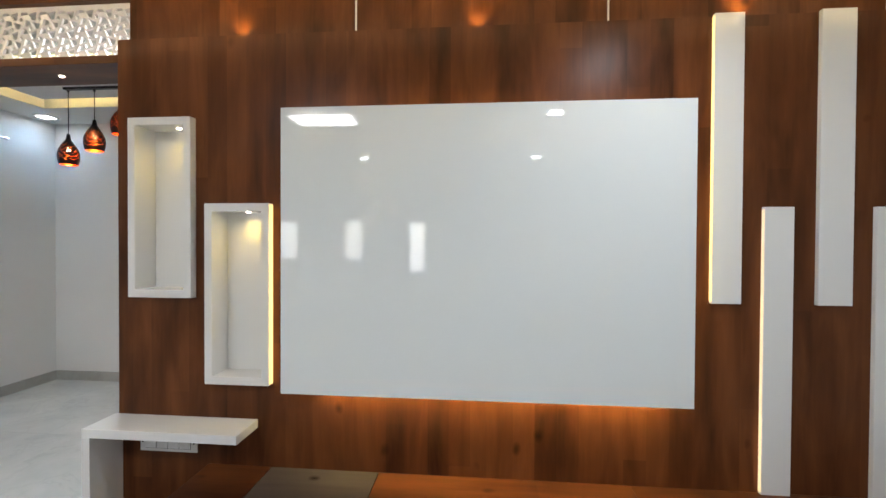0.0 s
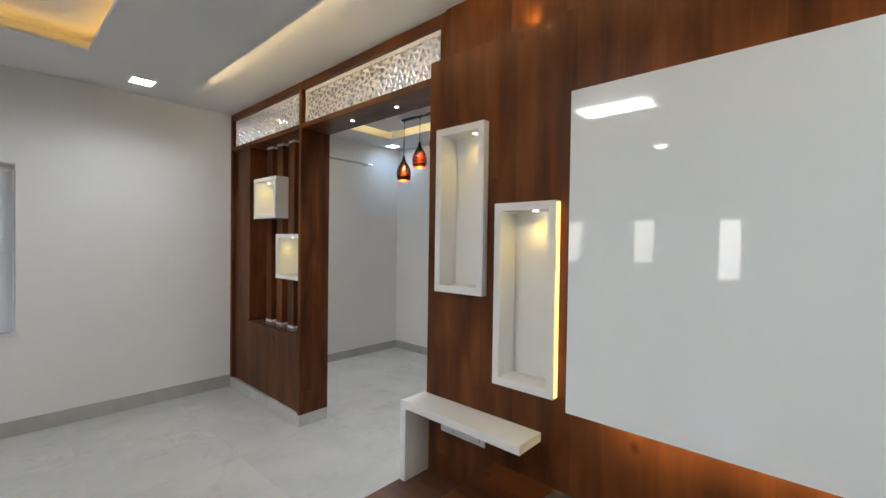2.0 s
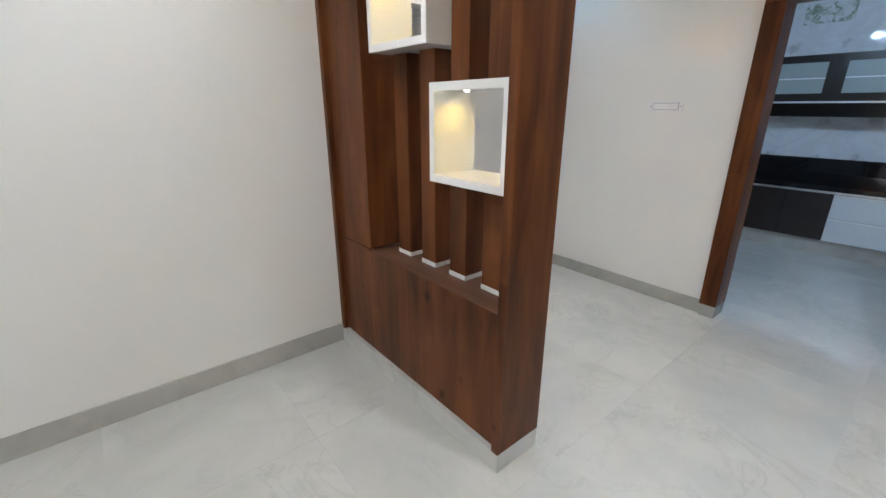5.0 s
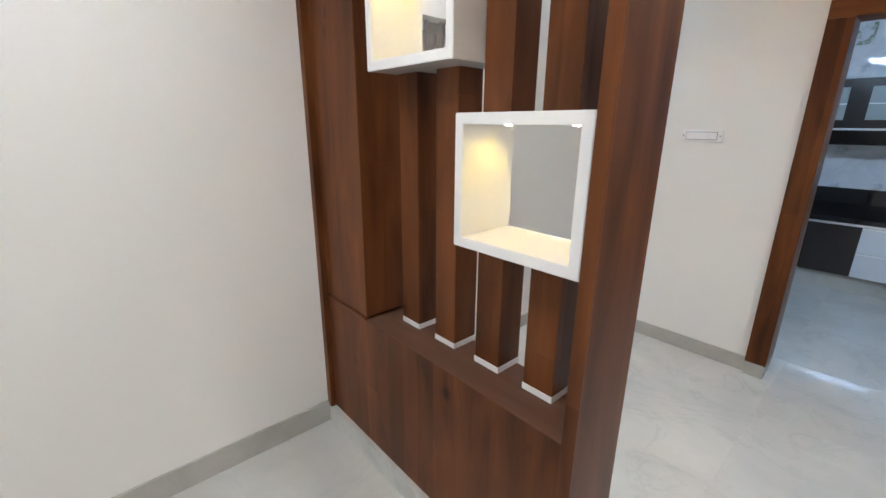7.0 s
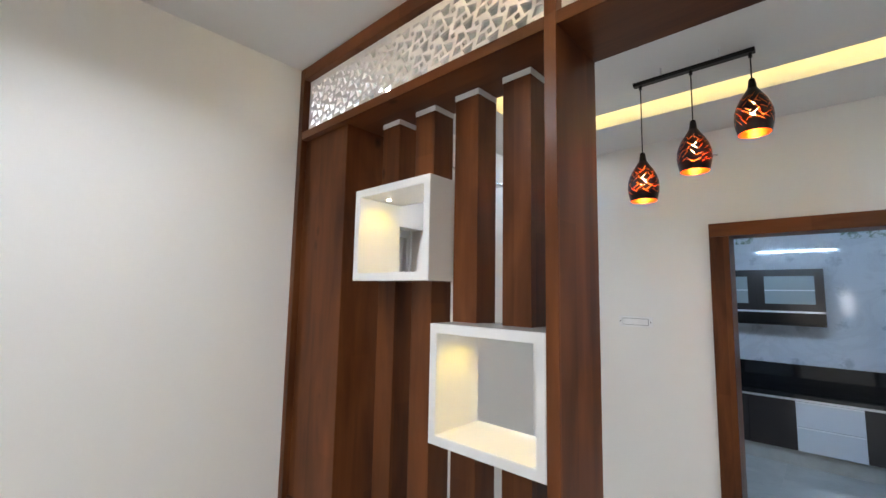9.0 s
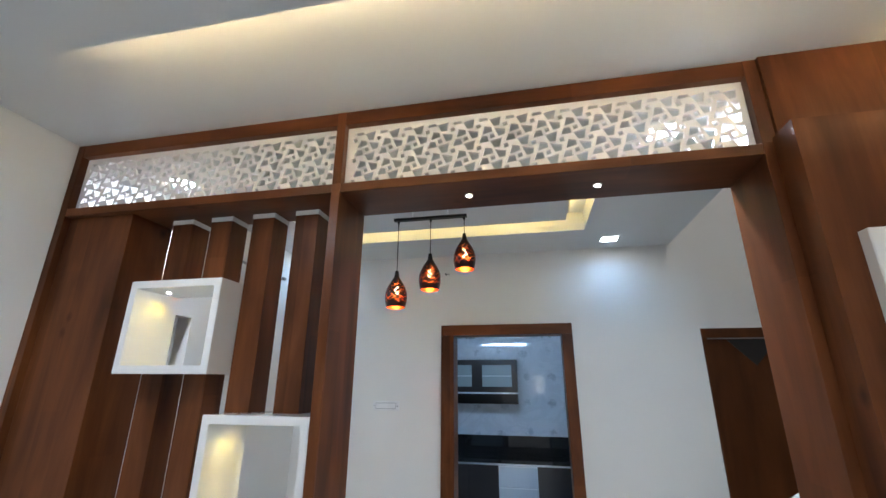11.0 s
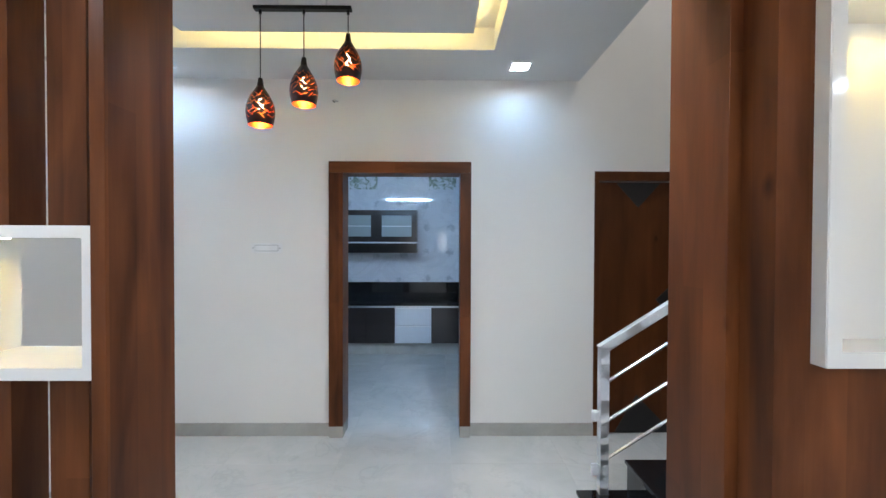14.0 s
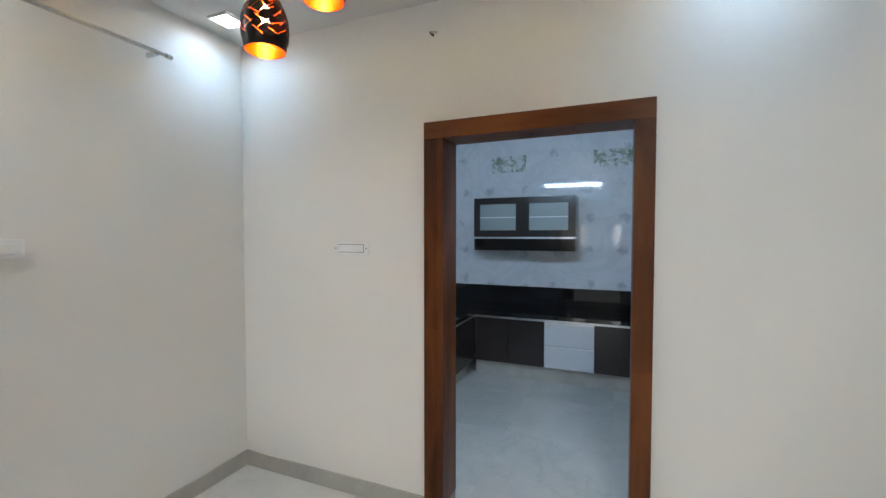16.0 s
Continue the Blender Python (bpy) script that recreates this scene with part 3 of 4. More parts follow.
# ---------------------------------------------------------------- the television wall
NICHE1, NICHE2 = (-1.706, -1.394, 1.290, 2.132), (-1.327, -1.016, 0.892, 1.730)
tvwall = base("television_wall_panelling", (0.4, PANEL, 0), "walnut laminate wall panelling standing proud of the wall", "wall panelling")
part("proud_panel", plate((-1.788, EAST), (0, 2.515), [NICHE1, NICHE2], PANEL, FRONT, "y"), WOOD, tvwall)
part("upper_panel", box(ARCH + 0.046, EAST, FRONT - 0.010, FRONT + 0.005, 2.45, TOP), WOOD, tvwall)
for x in (-0.652, 0.516, 1.68):
    part("joint_strip", box(x - 0.004, x + 0.004, FRONT - 0.014, FRONT - 0.009, 2.522, TOP), WHITE, tvwall, "thin pale joint strip")


def niche(x0, x1, z0, z1, spot_x, label):
    thing = base("wall_niche", ((x0 + x1) / 2, PANEL, z0), label, "wall niche", "wall niches")
    part("frame", ring(x0, x1, z0, z1, 0.036, 1.867, 1.998, 0.002), WHITE, thing)
    part("back_panel", box(x0 + 0.003, x1 - 0.003, 1.996, 2.008, z0 + 0.003, z1 - 0.003), WHITE, thing)
    part("spot", rod((spot_x, 1.935, z1 - 0.036), (spot_x, 1.935, z1 - 0.038), 0.010, 20), LED_SPOT, thing, "tiny round spotlight")
    spot_lamp("niche_glow", (spot_x, 1.935, z1 - 0.045), (spot_x, 1.935, z0), 0.30, WARM, 145, 1.0, 0.012)
    return thing


niche(*NICHE1, -1.50, "tall white framed wall niche with a warm spotlight")
lower_niche = niche(*NICHE2, -1.15, "tall white framed wall niche with a glowing side edge")
part("edge_light", box(-1.0158, -1.0125, 1.874, 1.900, 0.90, 1.722), LED_EDGE, lower_niche, "glowing warm edge strip")

tv = base("television_backboard", (-0.06, 1.81, 0.882), "large glossy white backboard, warm light glowing behind its edges", "backboard")
part("board", box(-0.932, 0.815, 1.81, 1.838, 0.882, 2.143, 0.002), TV_WHITE, tv)
part("batten", box(-0.86, 0.745, 1.838, PANEL, 0.955, 2.07), WOOD_MATT, tv)
part("edge_light", box(0.745, 0.752, 1.850, 1.865, 0.95, 2.07), LED_BACK, tv, "amber light strip")
part("edge_light", box(-0.75, 0.745, 1.850, 1.865, 0.948, 0.955), LED_LOW, tv, "amber light strip")
part("edge_light", box(-0.70, 0.745, 1.850, 1.865, 2.07, 2.077), LED_BACK, tv, "amber light strip")
part("edge_light", box(-0.867, -0.86, 1.850, 1.865, 0.95, 2.07), LED_BACK, tv, "amber light strip")

for x0, x1, z0, z1, lit in ((0.916, 1.034, 1.302, 2.519, True), (1.123, 1.238, 0.503, 1.710, True), (1.334, 1.466, 1.302, 2.519, False), (1.554, 1.67, 0.503, 1.710, False)):
    bar = base("accent_bar", ((x0 + x1) / 2, PANEL, z0), "white vertical accent bar with a lit edge on walnut" if lit else "white vertical accent bar on walnut", "accent bar", "white accent bars")
    part("body", box(x0, x1, 1.885, PANEL, z0, z1, 0.002), WHITE, bar)
    if lit:
        part("edge_light", box(x0 - 0.002, x0, 1.887, 1.903, z0 + 0.01, z1 - 0.01), LED_EDGE if z0 > 1 else LED_FAINT, bar, "glowing warm edge strip")

for x in (-1.215, -0.07, 1.075, 2.2):
    lamp = base("uplight", (x, 1.98, 2.515), "small amber uplight on top of the walnut panel", "uplight", "panel uplights")
    part("body", rod((x, 1.975, 2.515), (x, 1.975, 2.528), 0.018, 20), BLACK_METAL, lamp)
    part("lens", rod((x, 1.975, 2.528), (x, 1.975, 2.530), 0.013, 20), LED_SPOT, lamp)
    spot_lamp("uplight_glow", (x, 1.975, 2.533), (x, 1.995, 2.82), 0.9, (1.0, 0.68, 0.20), 95, 0.6, 0.02)

ledge_low = tagged(finish(box(-1.812, -1.33, 1.45, PANEL, 0.0, 0.306, 0.003), "low_plinth_unit", WOOD_MATT), "low dull brown wooden plinth under the white shelf", "plinth")
ledge_unit = base("television_bench", (0.3, 1.68, 0), "long low wooden bench below the backboard", "television bench")
part("carcass", box(-1.328, EAST - 0.02, 1.46, PANEL, 0, 0.488), WOOD_X, ledge_unit)
for a, b, m in ((-1.33, -1.022, WOOD_X), (-1.02, -0.512, SMOKY), (-0.51, 0.60, WOOD_X), (0.602, EAST - 0.015, WOOD_X)):
    part("top_panel", box(a, b, 1.45, PANEL, 0.488, 0.502, 0.002), m, ledge_unit)

shelf = base("corner_shelf", (-1.44, 1.82, 0.306), "white laminate shelf with one leg, folded over the low plinth", "shelf")
part("top", box(-1.806, -1.088, 1.730, PANEL, 0.683, 0.723, 0.002), WHITE, shelf)
part("leg", box(-1.806, -1.768, 1.730, PANEL, 0.306, 0.683, 0.002), WHITE, shelf)


def switch_plate(name, x0, x1, z0, z1, y, gangs, label, facing="y"):
    thing = base(name, ((x0 + x1) / 2, y, z0), label, "switch", "switch plates")
    part("plate", box(x0, x1, y - 0.009, y, z0, z1, 0.003), PLASTIC, thing)
    w = (x1 - x0 - 0.06) / gangs
    for g in range(gangs):
        a = x0 + 0.03 + g * w
        # grey strip added for the shadowed outline of the rocker
        part("gap_shade", box(a - 0.001, a + w + 0.001, y - 0.0105, y - 0.008, z0 + 0.015, z1 - 0.015), GAP_SHADE, thing, "grey strip for the shadow in the gap round the rocker")
        part("rocker", box(a + 0.002, a + w - 0.002, y - 0.015, y - 0.008, z0 + 0.018, z1 - 0.018, 0.002), PLASTIC, thing)
    for x in (x0 + 0.014, x1 - 0.014):
        part("screw", rod((x, y - 0.0105, (z0 + z1) / 2), (x, y - 0.008, (z0 + z1) / 2), 0.004, 10), BLACK_METAL, thing)
    return thing


switch_plate("socket_plate", -1.672, -1.386, 0.552, 0.640, PANEL, 4, "white socket plate on walnut under the shelf")

# ---------------------------------------------------------------- west window
def west_window():
    y0, y1, z0, z1 = WIN
    win = base("window_1", (-4.9, (y0 + y1) / 2, z0), "white sliding window behind a painted steel grille", "window", kind="structure")
    part("window_frame", plate((y0, y1), (z0, z1), [(y0 + 0.05, y1 - 0.05, z0 + 0.06, z1 - 0.06)], -4.96, -4.89, "x"), PVC, win)
    part("sash", plate((-0.17, y1 - 0.045), (z0 + 0.055, z1 - 0.055), [(-0.062, y1 - 0.10, z0 + 0.10, z1 - 0.10)], -4.915, -4.885, "x"), PVC, win)
    part("sash", plate((y0 + 0.045, -0.12), (z0 + 0.055, z1 - 0.055), [(y0 + 0.09, -0.17, z0 + 0.10, z1 - 0.09)], -4.95, -4.92, "x"), PVC, win)
    p = part("pane", box(-4.903, -4.898, -0.062, y1 - 0.10, z0 + 0.10, z1 - 0.10), GLASS, win, "clear glass")
    p.visible_shadow = False
    part("pane", box(-4.938, -4.933, y0 + 0.09, -0.17, z0 + 0.10, z1 - 0.09), FILM, win, "pane still under bluish film")
    part("gasket", plate((-0.066, y1 - 0.096), (z0 + 0.096, z1 - 0.096), [(-0.058, y1 - 0.104, z0 + 0.104, z1 - 0.104)], -4.897, -4.8835, "x"), BLACK_METAL, win, "dark rubber glazing gasket")
    part("window_sill", box(-4.89, WEST + 0.022, y0 - 0.01, y1 + 0.012, z0 - 0.022, z0 + 0.002, 0.003), WHITE, win, "white stone sill")
    for i in range(13):
        y = -0.73 + 0.0965 * i
        part("grille_bar", rod((-4.85, y, z0 + 0.002), (-4.85, y, z1 - (0.002 if i in (0, 7, 11) else 0.05)), 0.006, 8), GRILLE, win)
    for z in (1.004, 1.418, 1.521, 1.913, z1 - 0.05):
        part("grille_rail", box(-4.848, -4.842, y0, y1, z - 0.008, z + 0.008), GRILLE, win)


west_window()


def dining_window():
    y0, y1, z0, z1 = DINING_WIN
    win = base("window_5", (-4.9, (y0 + y1) / 2, z0), "white framed window below the dining curtain rod", "window", kind="structure")
    part("window_frame", plate((y0, y1), (z0, z1), [(y0 + 0.05, y1 - 0.05, z0 + 0.05, z1 - 0.05)], -4.96, -4.90, "x"), PVC, win)
    part("pane", box(-4.935, -4.93, y0 + 0.05, y1 - 0.05, z0 + 0.05, z1 - 0.05), FILM, win, "pane still under bluish film")
    for i in range(6):
        y = y0 + 0.06 + 0.0965 * i
        part("grille_bar", rod((-4.85, y, z0 + 0.002), (-4.85, y, z1 - 0.002), 0.006, 8), GRILLE, win)


dining_window()


def curtain_rod(y0, y1, z, label):
    thing = base("curtain_rod", (-4.72, y1, z), label, "curtain rod", "curtain rods")
    part("rod", rod((-4.72, y0, z), (-4.72, y1, z), 0.011, 14), STEEL, thing)
    part("finial", rod((-4.72, y1, z), (-4.72, y1 + 0.03, z), 0.016, 14), STEEL, thing)
    for y in (y0 + 0.1, y1 - 0.05):
        part("bracket", box(WEST, -4.71, y - 0.008, y + 0.008, z - 0.02, z + 0.004, 0.002), STEEL, thing)


curtain_rod(-1.3, 0.095, 2.562, "bare steel curtain rod above the window")
curtain_rod(2.6, 3.77, 2.57, "bare steel curtain rod on the dining wall")

for x0, x1, z0, z1, n in ((-1.38, -1.02, 1.0, 1.98, 2), (-2.6, -2.2, 1.2, 2.0, 3), (-3.85, -3.45, 1.2, 2.0, 4)):
    win = base("window_%d" % n, ((x0 + x1) / 2, SOUTH - 0.1, z0), "narrow white framed window", "window", kind="structure")
    part("window_frame", ring(x0, x1, z0, z1, 0.04, SOUTH - 0.13, SOUTH - 0.08), PVC, win)
    area_lamp("window_daylight", ((x0 + x1) / 2, SOUTH - 0.07, (z0 + z1) / 2), ((x0 + x1) / 2, 0, (z0 + z1) / 2), x1 - x0 - 0.1, 1.2 if n == 2 else 0.8, (0.94, 0.97, 1.0), z1 - z0 - 0.1)
    p = part("pane", box(x0 + 0.04, x1 - 0.04, SOUTH - 0.108, SOUTH - 0.102, z0 + 0.04, z1 - 0.04), GLASS, win)
    p.visible_shadow = False

# ---------------------------------------------------------------- dining room: pendants, doors, stairs
def slit_mask(seed_value):
    """Thin cuts scattered round the shade, as (angle, height, lean, half length)."""
    rng = random.Random(seed_value)
    cuts = []
    for k in range(80):
        row = k % 5
        angle = (k // 5) * math.tau / 16 + row * 0.11 + rng.uniform(-0.08, 0.08)
        cuts.append((angle, 0.23 + 0.125 * row + rng.uniform(-0.05, 0.05), rng.choice((-1, 1)) * rng.uniform(0.35, 1.0), rng.uniform(0.065, 0.105)))
    return cuts


def shade_shell(x, y, z0, height, r_scale, shrink, cuts):
    prof = [(0.0, 0.064), (0.08, 0.0675), (0.2, 0.0735), (0.33, 0.076), (0.48, 0.0735), (0.62, 0.065), (0.76, 0.051), (0.88, 0.035), (1.0, 0.019)]
    rows, cols = 140, 280
    bm = bmesh.new()
    grid = []
    for j in range(rows + 1):
        v = j / rows
        for (a, ra), (b, rb) in zip(prof, prof[1:]):
            if a <= v <= b:
                f = (v - a) / (b - a)
                r = (ra + (rb - ra) * f) * r_scale - shrink
                break
        grid.append([bm.verts.new((x + r * math.cos(i * math.tau / cols), y + r * math.sin(i * math.tau / cols), z0 + height * v)) for i in range(cols)])
    ang, level = np.meshgrid((np.arange(cols) + 0.5) * math.tau / cols, (np.arange(rows) + 0.5) / rows)
    open_cell = np.zeros((rows, cols), bool)
    for ca, cv, lean, half in cuts:
        u, w = ((ang - ca + math.pi) % math.tau - math.pi) * 0.075, (level - cv) * height
        open_cell |= (abs(u * math.cos(lean) + w * math.sin(lean)) < half * 0.22) & (abs(w * math.cos(lean) - u * math.sin(lean)) < 0.0011)
    for j in range(rows):
        for i in range(cols):
            if not open_cell[j, i]:
                bm.faces.new([grid[j][i], grid[j][(i + 1) % cols], grid[j + 1][(i + 1) % cols], grid[j + 1][i]])
    return bm


RAIL_Z, PY = 2.829, 3.292
pendant = base("pendant_light", (-3.289, PY, RAIL_Z), "black three-shade pendant with cut metal shades and copper linings", "pendant light")
part("ceiling_bar", box(-3.556, -3.022, PY - 0.019, PY + 0.019, RAIL_Z, RAIL_Z + 0.02, 0.004), BLACK_METAL, pendant)
for x in (-3.42, -3.16):
    part("mount", rod((x, PY, RAIL_Z + 0.018), (x, PY, DINE + 0.0355), 0.004, 10), PLASTIC, pendant)
for k, (x, z) in enumerate(((-3.522, 2.200), (-3.284, 2.314), (-3.042, 2.446))):
    H = 0.212
    cuts = slit_mask(11 + k)
    shade = part("shade", shade_shell(x, PY, z, H, 1.0, 0.0, cuts), BLACK_METAL, pendant, "black cut metal shade", True)
    part("lining", shade_shell(x, PY, z + 0.0005, H - 0.002, 1.0, 0.0022, cuts), COPPER, shade, "bright copper lining", True)
    part("cap", rod((x, PY, z + H - 0.004), (x, PY, z + H + 0.045), 0.019, 20, 0.012), BLACK_METAL, shade)
    part("bulb", rod((x, PY, z + 0.09), (x, PY, z + 0.15), 0.016, 16, 0.010), BULB, shade, "glowing filament bulb")
    part("cord", rod((x, PY, z + H + 0.04), (x, PY, RAIL_Z + 0.002), 0.003, 8), BLACK_METAL, pendant)
    part("cord_grip", rod((x, PY, RAIL_Z - 0.02), (x, PY, RAIL_Z + 0.002), 0.008, 10), BLACK_METAL, pendant)
    data = bpy.data.lights.new("pendant_glow", "POINT")
    data.energy, data.color, data.shadow_soft_size = 0.12, (1.0, 0.60, 0.28), 0.02
    new("pendant_glow", data).location = (x, PY, z + 0.06)

# kitchen doorway
frame_k = base("door_1", ((KD[0] + KD[1]) / 2, NORTH, 0), "walnut door frame round an open doorway", "door frame", kind="structure")
for a, b in ((-3.413, KD[0]), (KD[1], -2.285)):
    part("architrave", box(a, b, 4.286, NORTH + 0.002, 0.093, KD[3], 0.003), WOOD, frame_k)
    part("foot_block", box(a + 0.003, b - 0.003, 4.292, NORTH + 0.15, 0, 0.093), SKIRT, frame_k, "grey stone foot block")
part("architrave", box(-3.413, -2.285, 4.286, NORTH + 0.002, KD[3], 2.20, 0.003), WOOD_X, frame_k)
part("jamb", box(KD[0] - 0.029, KD[0], NORTH + 0.002, NORTH + 0.15, 0.093, KD[3] + 0.0), WOOD, frame_k)
part("jamb", box(KD[1], KD[1] + 0.029, NORTH + 0.002, NORTH + 0.15, 0.093, KD[3]), WOOD, frame_k)
part("head", box(KD[0] - 0.029, KD[1] + 0.029, NORTH + 0.002, NORTH + 0.15, KD[3], KD[3] + 0.029), WOOD_X, frame_k)

# door under the stairs' landing side
door2 = base("door_2", (-0.84, NORTH, 0), "dark brown wooden door with black diamond inlays, slightly open", "door", kind="structure")
part("door_frame", box(D2[0], D2[0] + 0.035, NORTH - 0.012, NORTH + 0.12, 0, D2[3]), DOOR_WOOD, door2)
part("door_frame", box(D2[1] - 0.085, D2[1], NORTH - 0.012, NORTH + 0.12, 0, D2[3]), WOOD, door2)
part("rebate", box(D2[1] - 0.089, D2[1] - 0.0851, NORTH + 0.012, NORTH + 0.12, 0.004, D2[3] - 0.078), PVC, door2, "bare white rebate strip")
part("door_frame", box(D2[0] + 0.035, D2[1] - 0.085, NORTH - 0.012, NORTH + 0.12, D2[3] - 0.075, D2[3]), DOOR_WOOD, door2)
part("casing", box(D2[1] + 0.002, D2[1] + 0.032, NORTH - 0.014, NORTH + 0.001, 0.098, D2[3] + 0.005, 0.003), PLASTIC, door2, "thin white plaster edge")
leaf = part("leaf", box(D2[0] + 0.038, -0.530, NORTH + 0.03, NORTH + 0.068, 0.008, 2.055, 0.002), DOOR_WOOD, door2)


def inlay(points, name="inlay"):
    bm = bmesh.new()
    f = bm.faces.new([bm.verts.new((x, NORTH + 0.0295, z)) for x, z in points])
    made = bmesh.ops.extrude_face_region(bm, geom=[f])
    bmesh.ops.translate(bm, verts=[g for g in made["geom"] if isinstance(g, bmesh.types.BMVert)], vec=(0, -0.003, 0))
    return part(name, bm, BLACK_DECAL, leaf, "black veneer diamond")


inlay([(-1.10, 2.05), (-0.92, 1.85), (-0.74, 2.05)])
inlay([(-0.535, 1.33), (-0.77, 1.10), (-0.535, 0.87)])
inlay([(-1.10, 0.01), (-0.92, 0.32), (-0.62, 0.01)])
part("door_handle", add_rod(box(-0.585, -0.553, NORTH + 0.018, NORTH + 0.03, 0.985, 1.15, 0.003), (-0.57, NORTH + 0.002, 1.055), (-0.655, NORTH + 0.002, 1.055), 0.007), STEEL, leaf, "steel lever handle")

# stairs
RISE, RUN, STEP_X = 0.172, 0.272, -1.765
stairs = base("staircase", (0, 2.8, 0), "staircase with black granite treads", "staircase", kind="structure")
for k in range(12):
    x = STEP_X + RUN * k
    part("riser", box(x + 0.012, min(x + RUN + 0.012, EAST), BACK + 0.002, 3.29, 0.0, RISE * (k + 1) - 0.022), GRANITE if k < 12 else WALL, stairs)
    part("tread", box(x, min(x + RUN + 0.03, EAST), BACK + 0.001, 3.30, RISE * (k + 1) - 0.02, RISE * (k + 1), 0.004), GRANITE, stairs, "polished black granite tread")

SL = RISE / RUN
handrail = base("stair_railing", (-1.637, 3.275, 0), "stainless steel stair railing with remnants of white film", "railing")
NX, NZ = -1.625, 0.994


def rail_z(x, drop):
    return NZ - drop + (x - NX) * SL


part("newel_post", box(NX - 0.025, NX + 0.025, 3.25, 3.30, 0, NZ - 0.02, 0.004), STEEL_FILM, handrail)
bm = box(0, 2.6, -0.022, 0.022, -0.025, 0.025, 0.004)
bmesh.ops.transform(bm, matrix=Matrix.Translation((NX - 0.02, 3.275, NZ - 0.025)) @ Matrix.Rotation(-math.atan(SL), 4, "Y"), verts=bm.verts[:])
part("top_rail", bm, STEEL_FILM, handrail)
for drop in (0.215, 0.435, 0.645):
    part("middle_bar", rod((NX + 0.02, 3.275, rail_z(NX + 0.02, drop)), (NX + 2.2, 3.275, rail_z(NX + 2.2, drop)), 0.0095, 12), STEEL, handrail)
for x in (-0.55, 0.5):
    step = RISE * (math.floor((x - STEP_X) / RUN) + 1)
    part("baluster", box(x - 0.02, x + 0.02, 3.255, 3.295, step, rail_z(x, 0.05), 0.003), STEEL, handrail)
for z in (0.60, 0.30):
    part("film_flap", box(NX - 0.065, NX - 0.024, 3.262, 3.288, z - 0.03, z + 0.035, 0.012), FILM, handrail, "crumpled white protective film")

# small things on the dining walls
switch_plate("switch_plate", -4.04, -3.795, 1.472, 1.552, NORTH, 1, "white switch plate with one wide rocker on cream wall")
switch_plate("switch_plate", -0.255, -0.15, 1.522, 1.612, NORTH, 1, "small white switch on cream wall")
eb = base("distribution_board", (0.15, NORTH, 1.48), "grey distribution board with black corners on the wall", "distribution board")
part("body", box(-0.01, 0.34, NORTH - 0.06, NORTH, 1.49, 2.01, 0.006), PVC, eb)
for x in (-0.018, 0.318):
    for z in (1.478, 1.98):
        part("corner", box(x, x + 0.035, NORTH - 0.066, NORTH - 0.02, z, z + 0.04, 0.004), BLACK_METAL, eb)
hook = base("wall_hook", (-3.378, NORTH, 2.68), "tiny dark metal hook high on the wall", "hook")
part("stem", rod((-3.378, NORTH, 2.68), (-3.378, NORTH - 0.035, 2.68), 0.007, 10), BLACK_METAL, hook)
part("tip", rod((-3.378, NORTH - 0.032, 2.682), (-3.34, NORTH - 0.035, 2.672), 0.006, 10), STEEL, hook)
side = base("socket_plate", (WEST, 3.08, 1.49), "white socket plate on cream wall", "switch", "switch plates")
part("plate", box(WEST, WEST + 0.010, 2.93, 3.185, 1.49, 1.575, 0.003), PLASTIC, side)
for y in (2.96, 3.03, 3.10):
    part("rocker", box(WEST + 0.009, WEST + 0.015, y, y + 0.05, 1.51, 1.555, 0.002), PLASTIC, side)

# ---------------------------------------------------------------- kitchen
KB, KE = 7.35, -1.40
structure("wall_kitchen_back", box(WEST, EAST, KB, KB + 0.15, 0, 2.9), WALL_TILE, "white marble wall tiles in the kitchen", "wall")
structure("wall_kitchen_side", box(KE, KE + 0.1, NORTH + 0.13, KB, 0, 2.9), WALL, "painted wall between two rooms", "wall")


def base_unit(x0, x1, label, front, doors):
    unit = base("base_cabinet", ((x0 + x1) / 2, 7.0, 0), label, "cabinet", "kitchen base cabinets")
    part("body", box(x0 + 0.001, x1 - 0.001, 6.77, KB - 0.002, 0.165, 0.660), CABINET_DARK, unit)
    part("plinth", box(x0, x1, 6.80, KB - 0.002, 0, 0.165), SKIRT, unit, "grey tiled plinth")
    part("handle_profile", box(x0, x1, 6.748, 6.775, 0.660, 0.682), ALU, unit, "bright aluminium edge profile")
    for z0, z1 in doors:
        d = part("drawer" if len(doors) > 1 else "door", box(x0 + 0.002, x1 - 0.002, 6.75, 6.769, z0, z1, 0.002), front, unit)
        if len(doors) > 1:
            part("handle_profile", box(x0 + 0.003, x1 - 0.003, 6.742, 6.752, z1 - 0.014, z1 - 0.002), ALU, d)


